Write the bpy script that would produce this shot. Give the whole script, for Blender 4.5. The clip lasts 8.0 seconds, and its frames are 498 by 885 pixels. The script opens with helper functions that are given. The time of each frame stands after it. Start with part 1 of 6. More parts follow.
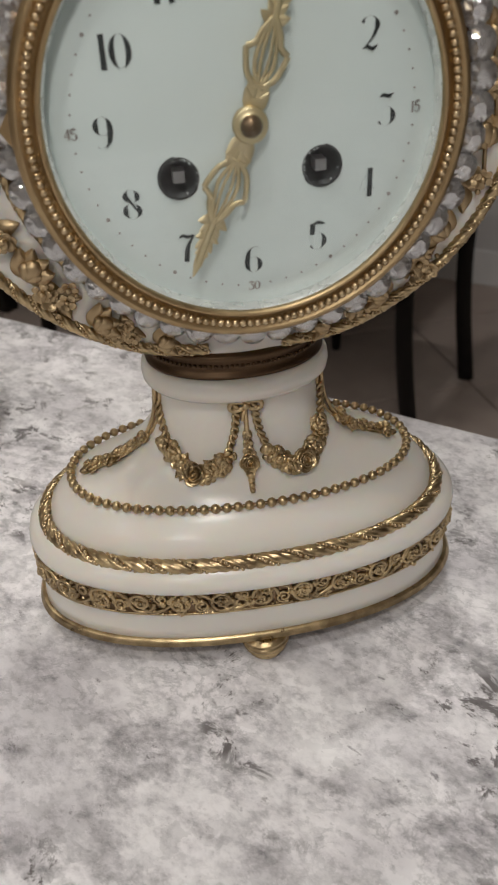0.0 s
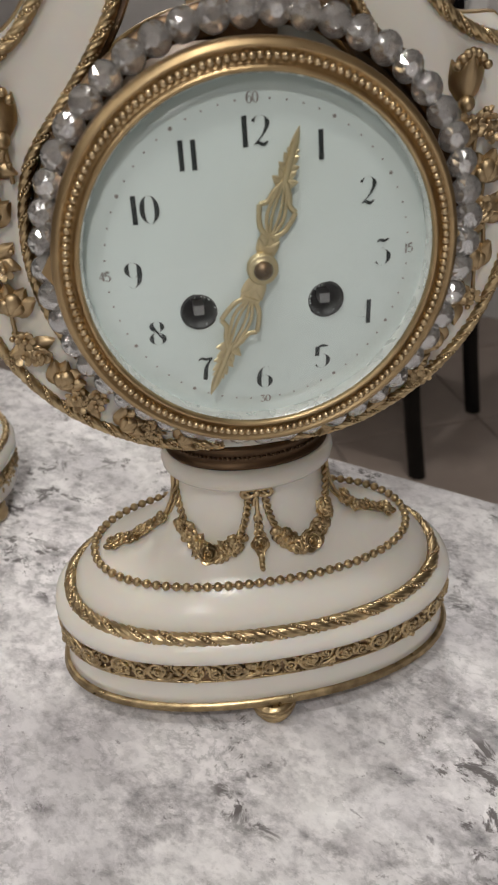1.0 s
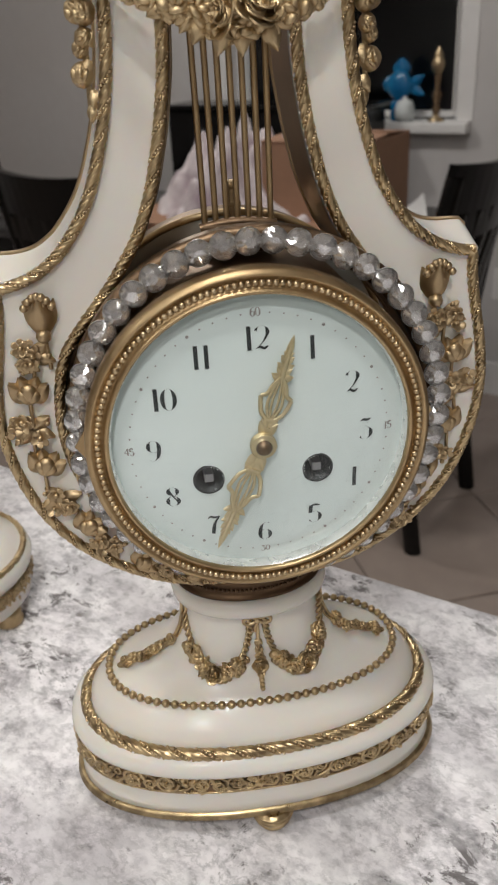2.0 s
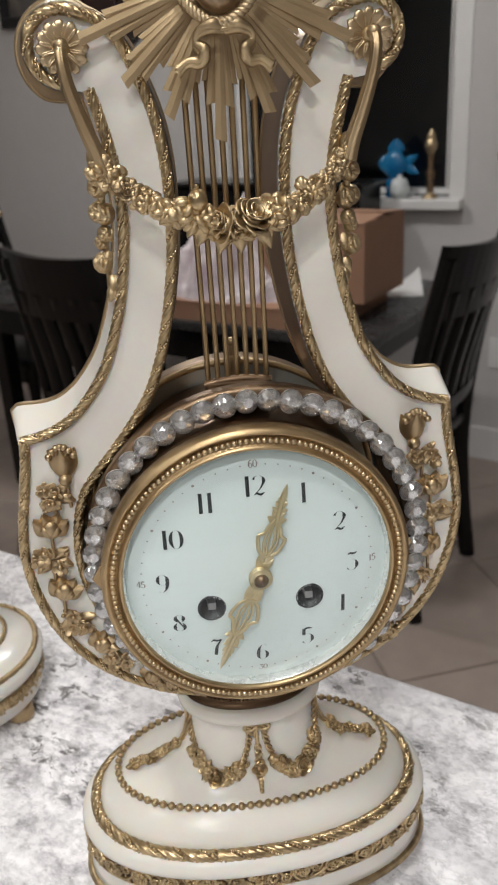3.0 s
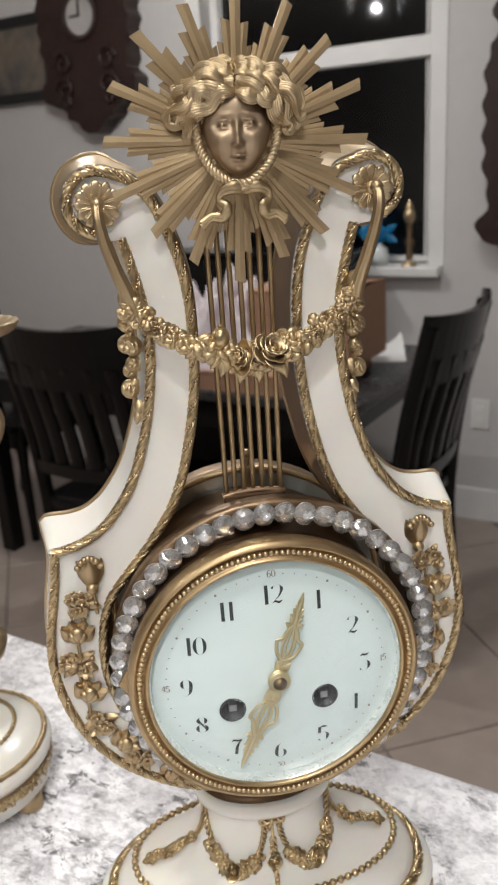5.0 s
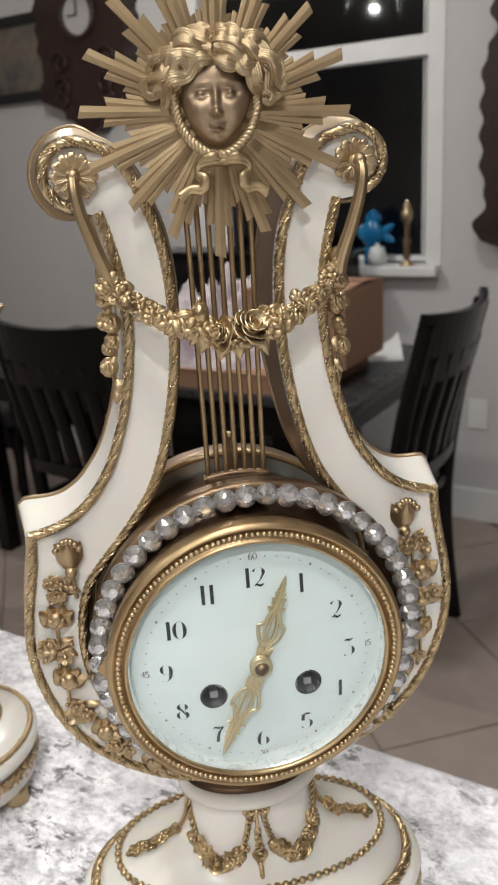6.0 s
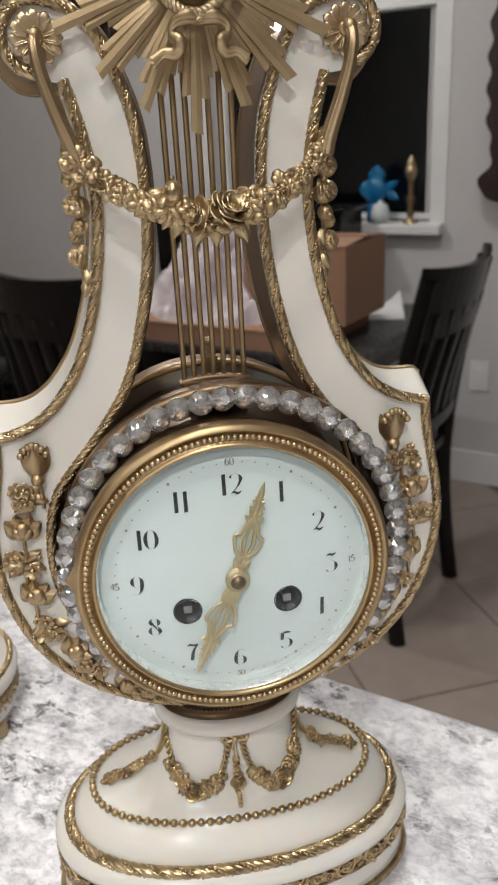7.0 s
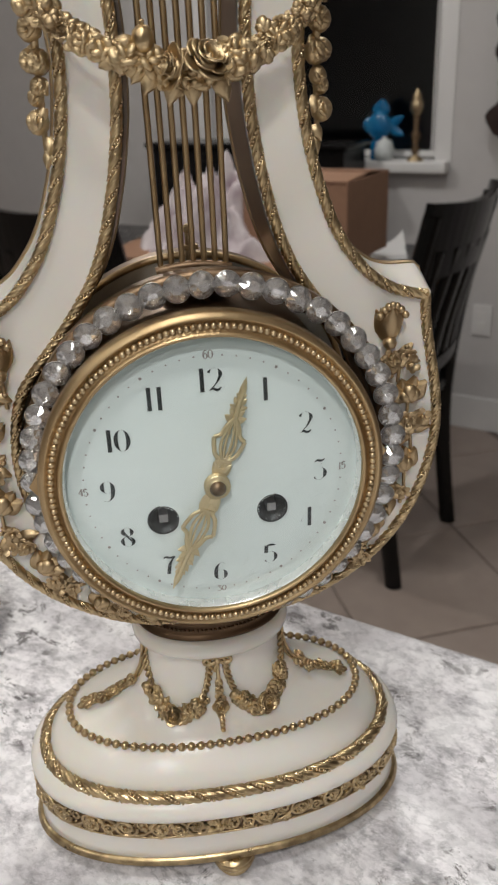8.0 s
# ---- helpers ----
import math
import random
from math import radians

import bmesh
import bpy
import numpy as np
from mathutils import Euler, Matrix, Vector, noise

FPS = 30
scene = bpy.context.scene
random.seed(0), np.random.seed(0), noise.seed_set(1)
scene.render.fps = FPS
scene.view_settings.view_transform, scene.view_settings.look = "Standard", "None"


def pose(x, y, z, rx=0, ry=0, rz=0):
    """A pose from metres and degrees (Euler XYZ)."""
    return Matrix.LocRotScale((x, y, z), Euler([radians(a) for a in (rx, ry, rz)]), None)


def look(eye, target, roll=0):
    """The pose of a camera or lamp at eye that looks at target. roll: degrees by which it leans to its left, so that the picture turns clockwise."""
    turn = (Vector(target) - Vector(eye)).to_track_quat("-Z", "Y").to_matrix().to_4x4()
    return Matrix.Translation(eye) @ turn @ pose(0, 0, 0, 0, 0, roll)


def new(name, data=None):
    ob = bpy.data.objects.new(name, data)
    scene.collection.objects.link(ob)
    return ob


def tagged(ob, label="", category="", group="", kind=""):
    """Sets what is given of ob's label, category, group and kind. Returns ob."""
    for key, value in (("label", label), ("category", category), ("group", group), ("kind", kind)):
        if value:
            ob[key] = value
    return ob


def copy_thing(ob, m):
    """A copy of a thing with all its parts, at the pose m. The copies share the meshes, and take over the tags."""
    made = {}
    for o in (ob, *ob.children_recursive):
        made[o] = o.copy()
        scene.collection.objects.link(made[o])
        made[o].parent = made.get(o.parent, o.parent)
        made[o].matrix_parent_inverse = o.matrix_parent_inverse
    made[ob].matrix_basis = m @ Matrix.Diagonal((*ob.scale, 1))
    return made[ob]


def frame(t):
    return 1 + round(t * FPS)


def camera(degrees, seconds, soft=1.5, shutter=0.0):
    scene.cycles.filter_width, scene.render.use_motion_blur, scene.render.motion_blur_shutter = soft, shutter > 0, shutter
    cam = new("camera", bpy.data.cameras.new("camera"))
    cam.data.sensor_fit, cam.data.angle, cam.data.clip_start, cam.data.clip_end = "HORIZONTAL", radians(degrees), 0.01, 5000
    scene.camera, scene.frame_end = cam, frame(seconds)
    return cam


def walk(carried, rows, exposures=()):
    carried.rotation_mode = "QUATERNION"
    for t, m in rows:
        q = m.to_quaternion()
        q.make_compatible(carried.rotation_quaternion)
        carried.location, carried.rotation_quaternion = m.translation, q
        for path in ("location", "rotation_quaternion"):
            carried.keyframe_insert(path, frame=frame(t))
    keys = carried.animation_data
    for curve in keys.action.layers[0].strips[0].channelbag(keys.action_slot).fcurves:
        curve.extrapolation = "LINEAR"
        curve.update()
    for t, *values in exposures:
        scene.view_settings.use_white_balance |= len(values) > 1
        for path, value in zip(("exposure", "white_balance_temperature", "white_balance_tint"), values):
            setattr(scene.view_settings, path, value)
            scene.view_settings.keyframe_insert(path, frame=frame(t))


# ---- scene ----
cam = camera(34.0, 8.0, soft=2.1)
cam.data.dof.use_dof, cam.data.dof.focus_distance, cam.data.dof.aperture_fstop = True, 0.34, 30.0
PATH = [
    (0, (-0.03449, -0.23953, 1.19293), (-0.00331, 0.01083, 1.03061), -3.29),
    (0.5, (-0.03525, -0.24626, 1.20974), (-0.00702, 0.00508, 1.04840), -3.40),
    (1, (-0.03525, -0.25035, 1.23045), (-0.00624, 0.00492, 1.07555), -3.36),
    (1.5, (-0.03693, -0.26049, 1.26157), (-0.00699, -0.00025, 1.11535), -3.27),
    (1.7, (-0.03810, -0.26577, 1.26865), (-0.00687, -0.00256, 1.12812), -3.14),
    (2.8, (-0.03708, -0.28701, 1.31916), (-0.00269, -0.01463, 1.19823), -3.15),
    (3, (-0.03731, -0.29309, 1.32614), (-0.00321, -0.01809, 1.21120), -3.19),
    (3.5, (-0.03966, -0.30129, 1.34206), (-0.00501, -0.02285, 1.23589), -3.19),
    (4, (-0.04750, -0.31004, 1.35857), (-0.01182, -0.02906, 1.25969), -3.18),
    (4.5, (-0.05022, -0.30710, 1.35931), (-0.01355, -0.02500, 1.26404), -3.53),
    (4.7, (-0.05209, -0.30655, 1.35885), (-0.01226, -0.02500, 1.26323), -3.63),
    (5.8, (-0.04899, -0.30263, 1.35088), (-0.00524, -0.02173, 1.25509), -3.31),
    (6, (-0.04464, -0.30287, 1.34639), (-0.00198, -0.02151, 1.25143), -3.34),
    (6.5, (-0.03870, -0.29939, 1.33086), (0.00361, -0.01873, 1.23371), -3.12),
    (7, (-0.03525, -0.29198, 1.31351), (0.00595, -0.01456, 1.20703), -2.71),
    (7.5, (-0.02991, -0.28146, 1.29712), (0.01033, -0.00788, 1.18077), -2.43),
    (8, (-0.02641, -0.27371, 1.28392), (0.01292, -0.00326, 1.16019), -2.35),
]
EXPOSURES = [(0, -0.69, 6500, 10), (0.5, -0.69, 6500, 10), (1.5, -0.51, 6450, 10), (3.0, -0.16, 6200, 9), (4.0, -0.06, 6200, 9), (4.5, 0.07, 6200, 9), (6.5, -0.02, 6200, 9), (8.0, -0.34, 6300, 9)]
walk(cam, [(t, look(eye, aim, roll)) for t, eye, aim, roll in PATH], EXPOSURES)

# ---------------------------------------------------------------- light
ROOM = pose(0, 0, 0, 0, 0, -40)  # the room stands turned against the clock
COUNTER = 0.92

world = bpy.data.worlds.new("night")
scene.world = world
world.use_nodes = True
world.node_tree.nodes["Background"].inputs[0].default_value = (0.012, 0.014, 0.02, 1)
world.node_tree.nodes["Background"].inputs[1].default_value = 0.6


def ceiling_spot(u, n, watts, size=0.16, tint=(1.0, 0.985, 0.962)):
    lamp = bpy.data.lights.new("downlight", "AREA")
    lamp.shape, lamp.size, lamp.energy, lamp.color = "DISK", size, watts, tint
    lamp.spread = radians(150)
    ob = new("downlight_lamp", lamp)
    ob.matrix_world = ROOM @ pose(u, n, 2.585, 0, 0, 0)
    return ob


SPOTS = [(0.10, -0.42, 4.5), (0.60, -1.0, 11), (-0.80, -1.1, 1.5), (-0.60, -2.2, 8), (0.80, -2.2, 21), (-2.2, -0.4, 6), (-0.5, 1.25, 8)]
for su, sn, sw in SPOTS:
    ceiling_spot(su, sn, sw)


# ---------------------------------------------------------------- materials
def material(name, color, rough=0.5, metal=0.0, vary=0.06, scale=40.0, bump=0.0, bump_scale=None, detail=4.0,
             second=None, second_scale=6.0, second_amount=0.3, coat=0.0, subsurface=0.0, rough_vary=0.08, island=0.0, spec=0.5, second_detail=5.0):
    m = bpy.data.materials.new(name)
    m.use_nodes = True
    nt = m.node_tree
    b = nt.nodes["Principled BSDF"]
    b.inputs["Roughness"].default_value, b.inputs["Metallic"].default_value = rough, metal
    b.inputs["Coat Weight"].default_value = coat
    b.inputs["Specular IOR Level"].default_value = spec
    if subsurface:
        b.inputs["Subsurface Weight"].default_value = subsurface
        b.inputs["Subsurface Radius"].default_value = (0.006, 0.004, 0.0025)
    co = nt.nodes.new("ShaderNodeTexCoord")
    fine = nt.nodes.new("ShaderNodeTexNoise")
    fine.inputs["Scale"].default_value, fine.inputs["Detail"].default_value = scale, detail
    nt.links.new(co.outputs["Object"], fine.inputs["Vector"])
    ramp = nt.nodes.new("ShaderNodeValToRGB")
    lo, hi = [tuple(min(1, max(0, c * k)) for c in color) + (1,) for k in (1 - vary, 1 + vary)]
    ramp.color_ramp.elements[0].position, ramp.color_ramp.elements[1].position = 0.3, 0.7
    ramp.color_ramp.elements[0].color, ramp.color_ramp.elements[1].color = lo, hi
    nt.links.new(fine.outputs["Fac"], ramp.inputs["Fac"])
    out = ramp.outputs["Color"]
    if second:
        big = nt.nodes.new("ShaderNodeTexNoise")
        big.inputs["Scale"].default_value, big.inputs["Detail"].default_value = second_scale, second_detail
        nt.links.new(co.outputs["Object"], big.inputs["Vector"])
        r2 = nt.nodes.new("ShaderNodeMapRange")
        r2.inputs["From Min"].default_value, r2.inputs["From Max"].default_value = 0.42, 0.68
        r2.inputs["To Max"].default_value = second_amount
        nt.links.new(big.outputs["Fac"], r2.inputs["Value"])
        mix = nt.nodes.new("ShaderNodeMix")
        mix.data_type = "RGBA"
        mix.inputs[7].default_value = (*second, 1)
        nt.links.new(r2.outputs["Result"], mix.inputs[0])
        nt.links.new(out, mix.inputs[6])
        out = mix.outputs[2]
    if island:
        inf = nt.nodes.new("ShaderNodeObjectInfo")
        hsv = nt.nodes.new("ShaderNodeHueSaturation")
        mr = nt.nodes.new("ShaderNodeMapRange")
        mr.inputs["To Min"].default_value, mr.inputs["To Max"].default_value = 1 - island, 1 + island
        nt.links.new(inf.outputs["Random"], mr.inputs["Value"])
        nt.links.new(mr.outputs["Result"], hsv.inputs["Value"])
        nt.links.new(out, hsv.inputs["Color"])
        out = hsv.outputs["Color"]
    nt.links.new(out, b.inputs["Base Color"])
    if rough_vary:
        rr = nt.nodes.new("ShaderNodeMapRange")
        rr.inputs["To Min"].default_value, rr.inputs["To Max"].default_value = max(0.02, rough - rough_vary), rough + rough_vary
        nt.links.new(fine.outputs["Fac"], rr.inputs["Value"])
        nt.links.new(rr.outputs["Result"], b.inputs["Roughness"])
    if bump:
        nb = nt.nodes.new("ShaderNodeTexNoise")
        nb.inputs["Scale"].default_value, nb.inputs["Detail"].default_value = bump_scale or scale * 3, 3
        nt.links.new(co.outputs["Object"], nb.inputs["Vector"])
        bp = nt.nodes.new("ShaderNodeBump")
        bp.inputs["Strength"].default_value, bp.inputs["Distance"].default_value = bump, 0.001
        nt.links.new(nb.outputs["Fac"], bp.inputs["Height"])
        nt.links.new(bp.outputs["Normal"], b.inputs["Normal"])
    return m


MARBLE = material("white_marble", (0.772, 0.742, 0.684), 0.24, vary=0.012, scale=9, detail=1.5, second=(0.735, 0.695, 0.62), second_scale=7,
                  second_amount=0.35, subsurface=0.45, bump=0.02, bump_scale=60, rough_vary=0.03, spec=0.42, second_detail=1.0)
GILT = material("gilt_bronze", (0.55, 0.425, 0.25), 0.45, 1.0, vary=0.14, scale=160, bump=0.12, bump_scale=700,
                second=(0.26, 0.18, 0.10), second_scale=55, second_amount=0.55, rough_vary=0.1)
GILT_OLD = material("old_gilt", (0.56, 0.43, 0.245), 0.30, 1.0, vary=0.22, scale=200, bump=0.15, bump_scale=600,
                    second=(0.19, 0.13, 0.07), second_scale=130, second_amount=0.65, rough_vary=0.08)
HAND_GILT = material("pale_hand_gilt", (0.70, 0.585, 0.36), 0.42, 1.0, vary=0.08, scale=300, second=(0.5, 0.38, 0.2), second_scale=150)
GILT_BRIGHT = material("burnished_gilt", (0.62, 0.49, 0.31), 0.36, 1.0, vary=0.1, scale=120, bump=0.08, bump_scale=500,
                       second=(0.34, 0.235, 0.125), second_scale=80, second_amount=0.5, rough_vary=0.08)
GILT_MATT = material("matt_gilt", (0.485, 0.365, 0.215), 0.44, 1.0, vary=0.08, scale=90, bump=0.08, bump_scale=900,
                     second=(0.28, 0.195, 0.105), second_scale=45, second_amount=0.5)
GILT_DARK = material("aged_bronze", (0.27, 0.185, 0.115), 0.42, 1.0, vary=0.2, scale=110, bump=0.12, bump_scale=500,
                     second=(0.13, 0.085, 0.05), second_scale=45, second_amount=0.6)
HAIR_GILT = material("dull_hair_gilt", (0.56, 0.44, 0.275), 0.50, 1.0, vary=0.16, scale=140, bump=0.15, bump_scale=900,
                     second=(0.34, 0.245, 0.14), second_scale=70, second_amount=0.5)
MASK_BRONZE = material("mask_bronze", (0.40, 0.30, 0.20), 0.50, 1.0, vary=0.16, scale=140, bump=0.05, bump_scale=500,
                       second=(0.27, 0.185, 0.115), second_scale=60, second_amount=0.5)
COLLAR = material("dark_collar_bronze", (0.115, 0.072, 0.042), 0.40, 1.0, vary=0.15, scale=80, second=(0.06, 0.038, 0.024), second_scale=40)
DRUM_SIDE = material("brown_lining_bronze", (0.46, 0.32, 0.20), 0.32, 1.0, vary=0.1, scale=60, second=(0.22, 0.145, 0.085), second_scale=22, second_amount=0.5)
DRUM = material("brown_drum_bronze", (0.20, 0.125, 0.07), 0.36, 1.0, vary=0.15, scale=60, second=(0.10, 0.06, 0.035), second_scale=25)
BEZEL = material("bezel_brass", (0.47, 0.345, 0.19), 0.37, 1.0, vary=0.07, scale=120, second=(0.31, 0.205, 0.10), second_scale=35,
                 second_amount=0.5, bump=0.04, bump_scale=800)
STEEL = material("grey_steel", (0.30, 0.30, 0.30), 0.4, 0.9, vary=0.1, scale=300)
ENAMEL = material("white_enamel", (0.735, 0.80, 0.785), 0.16, vary=0.012, scale=60, rough_vary=0.03, second=(0.70, 0.775, 0.765),
                  second_scale=14, second_amount=0.4)
INK = material("black_enamel_paint", (0.022, 0.028, 0.028), 0.35, vary=0.25, scale=300, rough_vary=0.05)
INK_SOFT = material("faded_dial_paint", (0.30, 0.27, 0.255), 0.4, vary=0.3, scale=400, rough_vary=0.05)
HOLE = material("dark_hole", (0.02, 0.022, 0.022), 0.45, vary=0.3, scale=200)
SILVER = material("silver_foil", (0.90, 0.89, 0.87), 0.28, 0.75, vary=0.05, scale=200)
BACKPLATE = material("grey_back_plate", (0.36, 0.37, 0.34), 0.35, 0.6, vary=0.1, scale=40)


def glass_pane(name, tint, rough=0.02, ior=1.45, gloss=1.0):
    """Thin glass: clear, with the gloss of its surface."""
    m = bpy.data.materials.new(name)
    m.use_nodes = True
    nt = m.node_tree
    nt.nodes.remove(nt.nodes["Principled BSDF"])
    tr, gl, fr, mx = [nt.nodes.new(k) for k in ("ShaderNodeBsdfTransparent", "ShaderNodeBsdfGlossy", "ShaderNodeFresnel", "ShaderNodeMixShader")]
    tr.inputs[0].default_value = (*tint, 1)
    gl.inputs["Roughness"].default_value = rough
    gl.inputs["Color"].default_value = (gloss, gloss, gloss, 1)
    fr.inputs["IOR"].default_value = ior
    nt.links.new(fr.outputs[0], mx.inputs[0])
    nt.links.new(tr.outputs[0], mx.inputs[1])
    nt.links.new(gl.outputs[0], mx.inputs[2])
    nt.links.new(mx.outputs[0], nt.nodes["Material Output"].inputs[0])
    return m


DIAL_GLASS = glass_pane("dial_glass", (0.97, 0.99, 0.985))
WINDOW_GLASS = glass_pane("window_glass", (0.92, 0.95, 0.95), 0.03)

CRYSTAL = bpy.data.materials.new("cut_crystal")
CRYSTAL.use_nodes = True
_b = CRYSTAL.node_tree.nodes["Principled BSDF"]
_b.inputs["Base Color"].default_value = (0.99, 0.985, 0.98, 1)
_b.inputs["Roughness"].default_value = 0.10
_b.inputs["IOR"].default_value = 1.52
_b.inputs["Metallic"].default_value = 0.38
_b.inputs["Transmission Weight"].default_value = 0.90


def granite():
    m = bpy.data.materials.new("grey_white_granite")
    m.use_nodes = True
    nt = m.node_tree
    b = nt.nodes["Principled BSDF"]
    co = nt.nodes.new("ShaderNodeTexCoord")

    # the stone's clouds are drawn out along one way
    lay = nt.nodes.new("ShaderNodeMapping")
    lay.inputs["Rotation"].default_value, lay.inputs["Scale"].default_value = (0, 0, 0.5), (0.80, 1.12, 1.0)
    nt.links.new(co.outputs["Object"], lay.inputs["Vector"])

    def noise_node(scale, detail, rough, dist=0.0):
        n = nt.nodes.new("ShaderNodeTexNoise")
        n.inputs["Scale"].default_value, n.inputs["Detail"].default_value = scale, detail
        n.inputs["Roughness"].default_value, n.inputs["Distortion"].default_value = rough, dist
        nt.links.new(lay.outputs["Vector"], n.inputs["Vector"])
        return n

    def ramp(source, stops):
        r = nt.nodes.new("ShaderNodeValToRGB")
        while len(r.color_ramp.elements) < len(stops):
            r.color_ramp.elements.new(0.5)
        for e, (p, c) in zip(r.color_ramp.elements, stops):
            e.position, e.color = p, (*c, 1)
        nt.links.new(source.outputs["Fac"], r.inputs["Fac"])
        return r

    def blend(kind, fac, a, c):
        x = nt.nodes.new("ShaderNodeMix")
        x.data_type, x.blend_type = "RGBA", kind
        if isinstance(fac, float):
            x.inputs[0].default_value = fac
        else:
            nt.links.new(fac, x.inputs[0])
        nt.links.new(a, x.inputs[6])
        nt.links.new(c, x.inputs[7])
        return x.outputs[2]

    big = noise_node(13, 4, 0.55, 0.1)
    clouds = ramp(noise_node(46, 11, 0.70, 0.12), [(0.33, (0.24, 0.23, 0.24)), (0.41, (0.56, 0.545, 0.555)), (0.475, (0.88, 0.865, 0.87)), (0.54, (1.0, 0.99, 0.99))])
    grain = ramp(noise_node(170, 8, 0.68, 0.0), [(0.38, (0.34, 0.33, 0.34)), (0.46, (0.74, 0.73, 0.74)), (0.54, (0.97, 0.96, 0.965))])
    base = blend("MIX", 0.34, clouds.outputs["Color"], grain.outputs["Color"])
    warp = nt.nodes.new("ShaderNodeVectorMath")
    warp.operation = "MULTIPLY_ADD"
    wob = noise_node(45, 6, 0.65)
    nt.links.new(wob.outputs["Color"], warp.inputs[0])
    warp.inputs[1].default_value = (0.030, 0.030, 0.030)
    nt.links.new(co.outputs["Object"], warp.inputs[2])
    cells = nt.nodes.new("ShaderNodeTexVoronoi")
    cells.inputs["Scale"].default_value = 130
    nt.links.new(warp.outputs[0], cells.inputs["Vector"])
    chip = nt.nodes.new("ShaderNodeValToRGB")
    for e, (p, c) in zip(chip.color_ramp.elements, ((0.10, 0.46), (0.62, 1.0))):
        e.position, e.color = p, (c, c * 0.985, c, 1)
    nt.links.new(cells.outputs["Color"], chip.inputs["Fac"])
    base = blend("MULTIPLY", 0.30, base, chip.outputs["Color"])
    for vs, dist, lo, amount, mask_scale in ((21, 0.25, 0.25, 0.50, 8.0), (60, 0.3, 0.35, 0.40, 17.0)):
        vein = noise_node(vs, 9, 0.66, dist)
        off = nt.nodes.new("ShaderNodeMath")
        off.operation = "SUBTRACT"
        nt.links.new(vein.outputs["Fac"], off.inputs[0])
        off.inputs[1].default_value = 0.5
        mag = nt.nodes.new("ShaderNodeMath")
        mag.operation = "ABSOLUTE"
        nt.links.new(off.outputs[0], mag.inputs[0])
        line = nt.nodes.new("ShaderNodeValToRGB")
        for e, (p, c) in zip(line.color_ramp.elements, ((0.004, lo), (0.034, 1.0))):
            e.position, e.color = p, (c, c * 0.98, c * 1.01 if c < 1 else 1, 1)
        nt.links.new(mag.outputs[0], line.inputs["Fac"])
        here = ramp(noise_node(mask_scale, 4, 0.6), [(0.44, (0, 0, 0)), (0.60, (1, 1, 1))])
        lined = blend("MULTIPLY", amount, base, line.outputs["Color"])
        base = blend("MIX", here.outputs["Color"], base, lined)
    pale = ramp(big, [(0.38, (0.70, 0.69, 0.705)), (0.52, (1, 1, 1))])
    base = blend("MULTIPLY", 0.85, base, pale.outputs["Color"])
    spot = ramp(noise_node(62, 10, 0.74, 0.5), [(0.415, (1, 1, 1)), (0.46, (0, 0, 0))])
    where = ramp(noise_node(16, 3, 0.5), [(0.47, (0, 0, 0)), (0.57, (1, 1, 1))])
    both = blend("MULTIPLY", 1.0, spot.outputs["Color"], where.outputs["Color"])
    dark = nt.nodes.new("ShaderNodeRGB")
    dark.outputs[0].default_value = (0.16, 0.145, 0.145, 1)
    base = blend("MIX", both, base, dark.outputs[0])
    flecks = ramp(noise_node(120, 6, 0.7, 0.2), [(0.30, (0.30, 0.28, 0.29)), (0.37, (1, 1, 1))])
    base = blend("MULTIPLY", 0.8, base, flecks.outputs["Color"])
    nt.links.new(base, b.inputs["Base Color"])
    b.inputs["Roughness"].default_value = 0.38
    b.inputs["Specular IOR Level"].default_value = 0.35
    return m


GRANITE = granite()
WALL = material("grey_wall_paint", (0.59, 0.575, 0.57), 0.75, vary=0.02, scale=25, bump=0.08, bump_scale=300, second=(0.54, 0.51, 0.48), second_scale=1.4)
WHITE_PAINT = material("white_trim_paint", (0.78, 0.77, 0.76), 0.4, vary=0.02, scale=20, second=(0.70, 0.69, 0.68), second_scale=3)
CEILING = material("ceiling_paint", (0.80, 0.79, 0.77), 0.85, vary=0.015, scale=40)
TILE = material("beige_floor_tile", (0.36, 0.295, 0.255), 0.38, vary=0.07, scale=14, second=(0.30, 0.24, 0.205), second_scale=5, second_amount=0.6, bump=0.04, bump_scale=60, island=0.05)
GROUT = material("floor_grout", (0.19, 0.155, 0.135), 0.8, vary=0.1, scale=200)
BLACK_WOOD = material("black_stained_wood", (0.004, 0.0036, 0.0036), 0.22, vary=0.3, scale=60, second=(0.008, 0.007, 0.0065), second_scale=10, spec=0.30)
DARK_WOOD = material("dark_carved_wood", (0.028, 0.013, 0.010), 0.42, vary=0.35, scale=50, second=(0.015, 0.007, 0.006), second_scale=18, bump=0.2, bump_scale=120)
CARDBOARD = material("brown_cardboard", (0.33, 0.185, 0.115), 0.8, vary=0.06, scale=40, second=(0.28, 0.15, 0.09), second_scale=8, bump=0.05)
CLOTH = material("pale_pink_cloth", (0.62, 0.56, 0.565), 0.9, vary=0.06, scale=80, second=(0.30, 0.215, 0.25), second_scale=13, second_amount=0.85, bump=0.1)
PAPER = material("white_paper", (0.72, 0.71, 0.70), 0.8, vary=0.02, scale=50)
SEAT = material("dark_lacquer", (0.040, 0.038, 0.038), 0.28, vary=0.15, scale=50, second=(0.05, 0.047, 0.045), second_scale=7, spec=0.42)
CABINET = material("white_cabinet_paint", (0.70, 0.68, 0.65), 0.45, vary=0.03, scale=20)
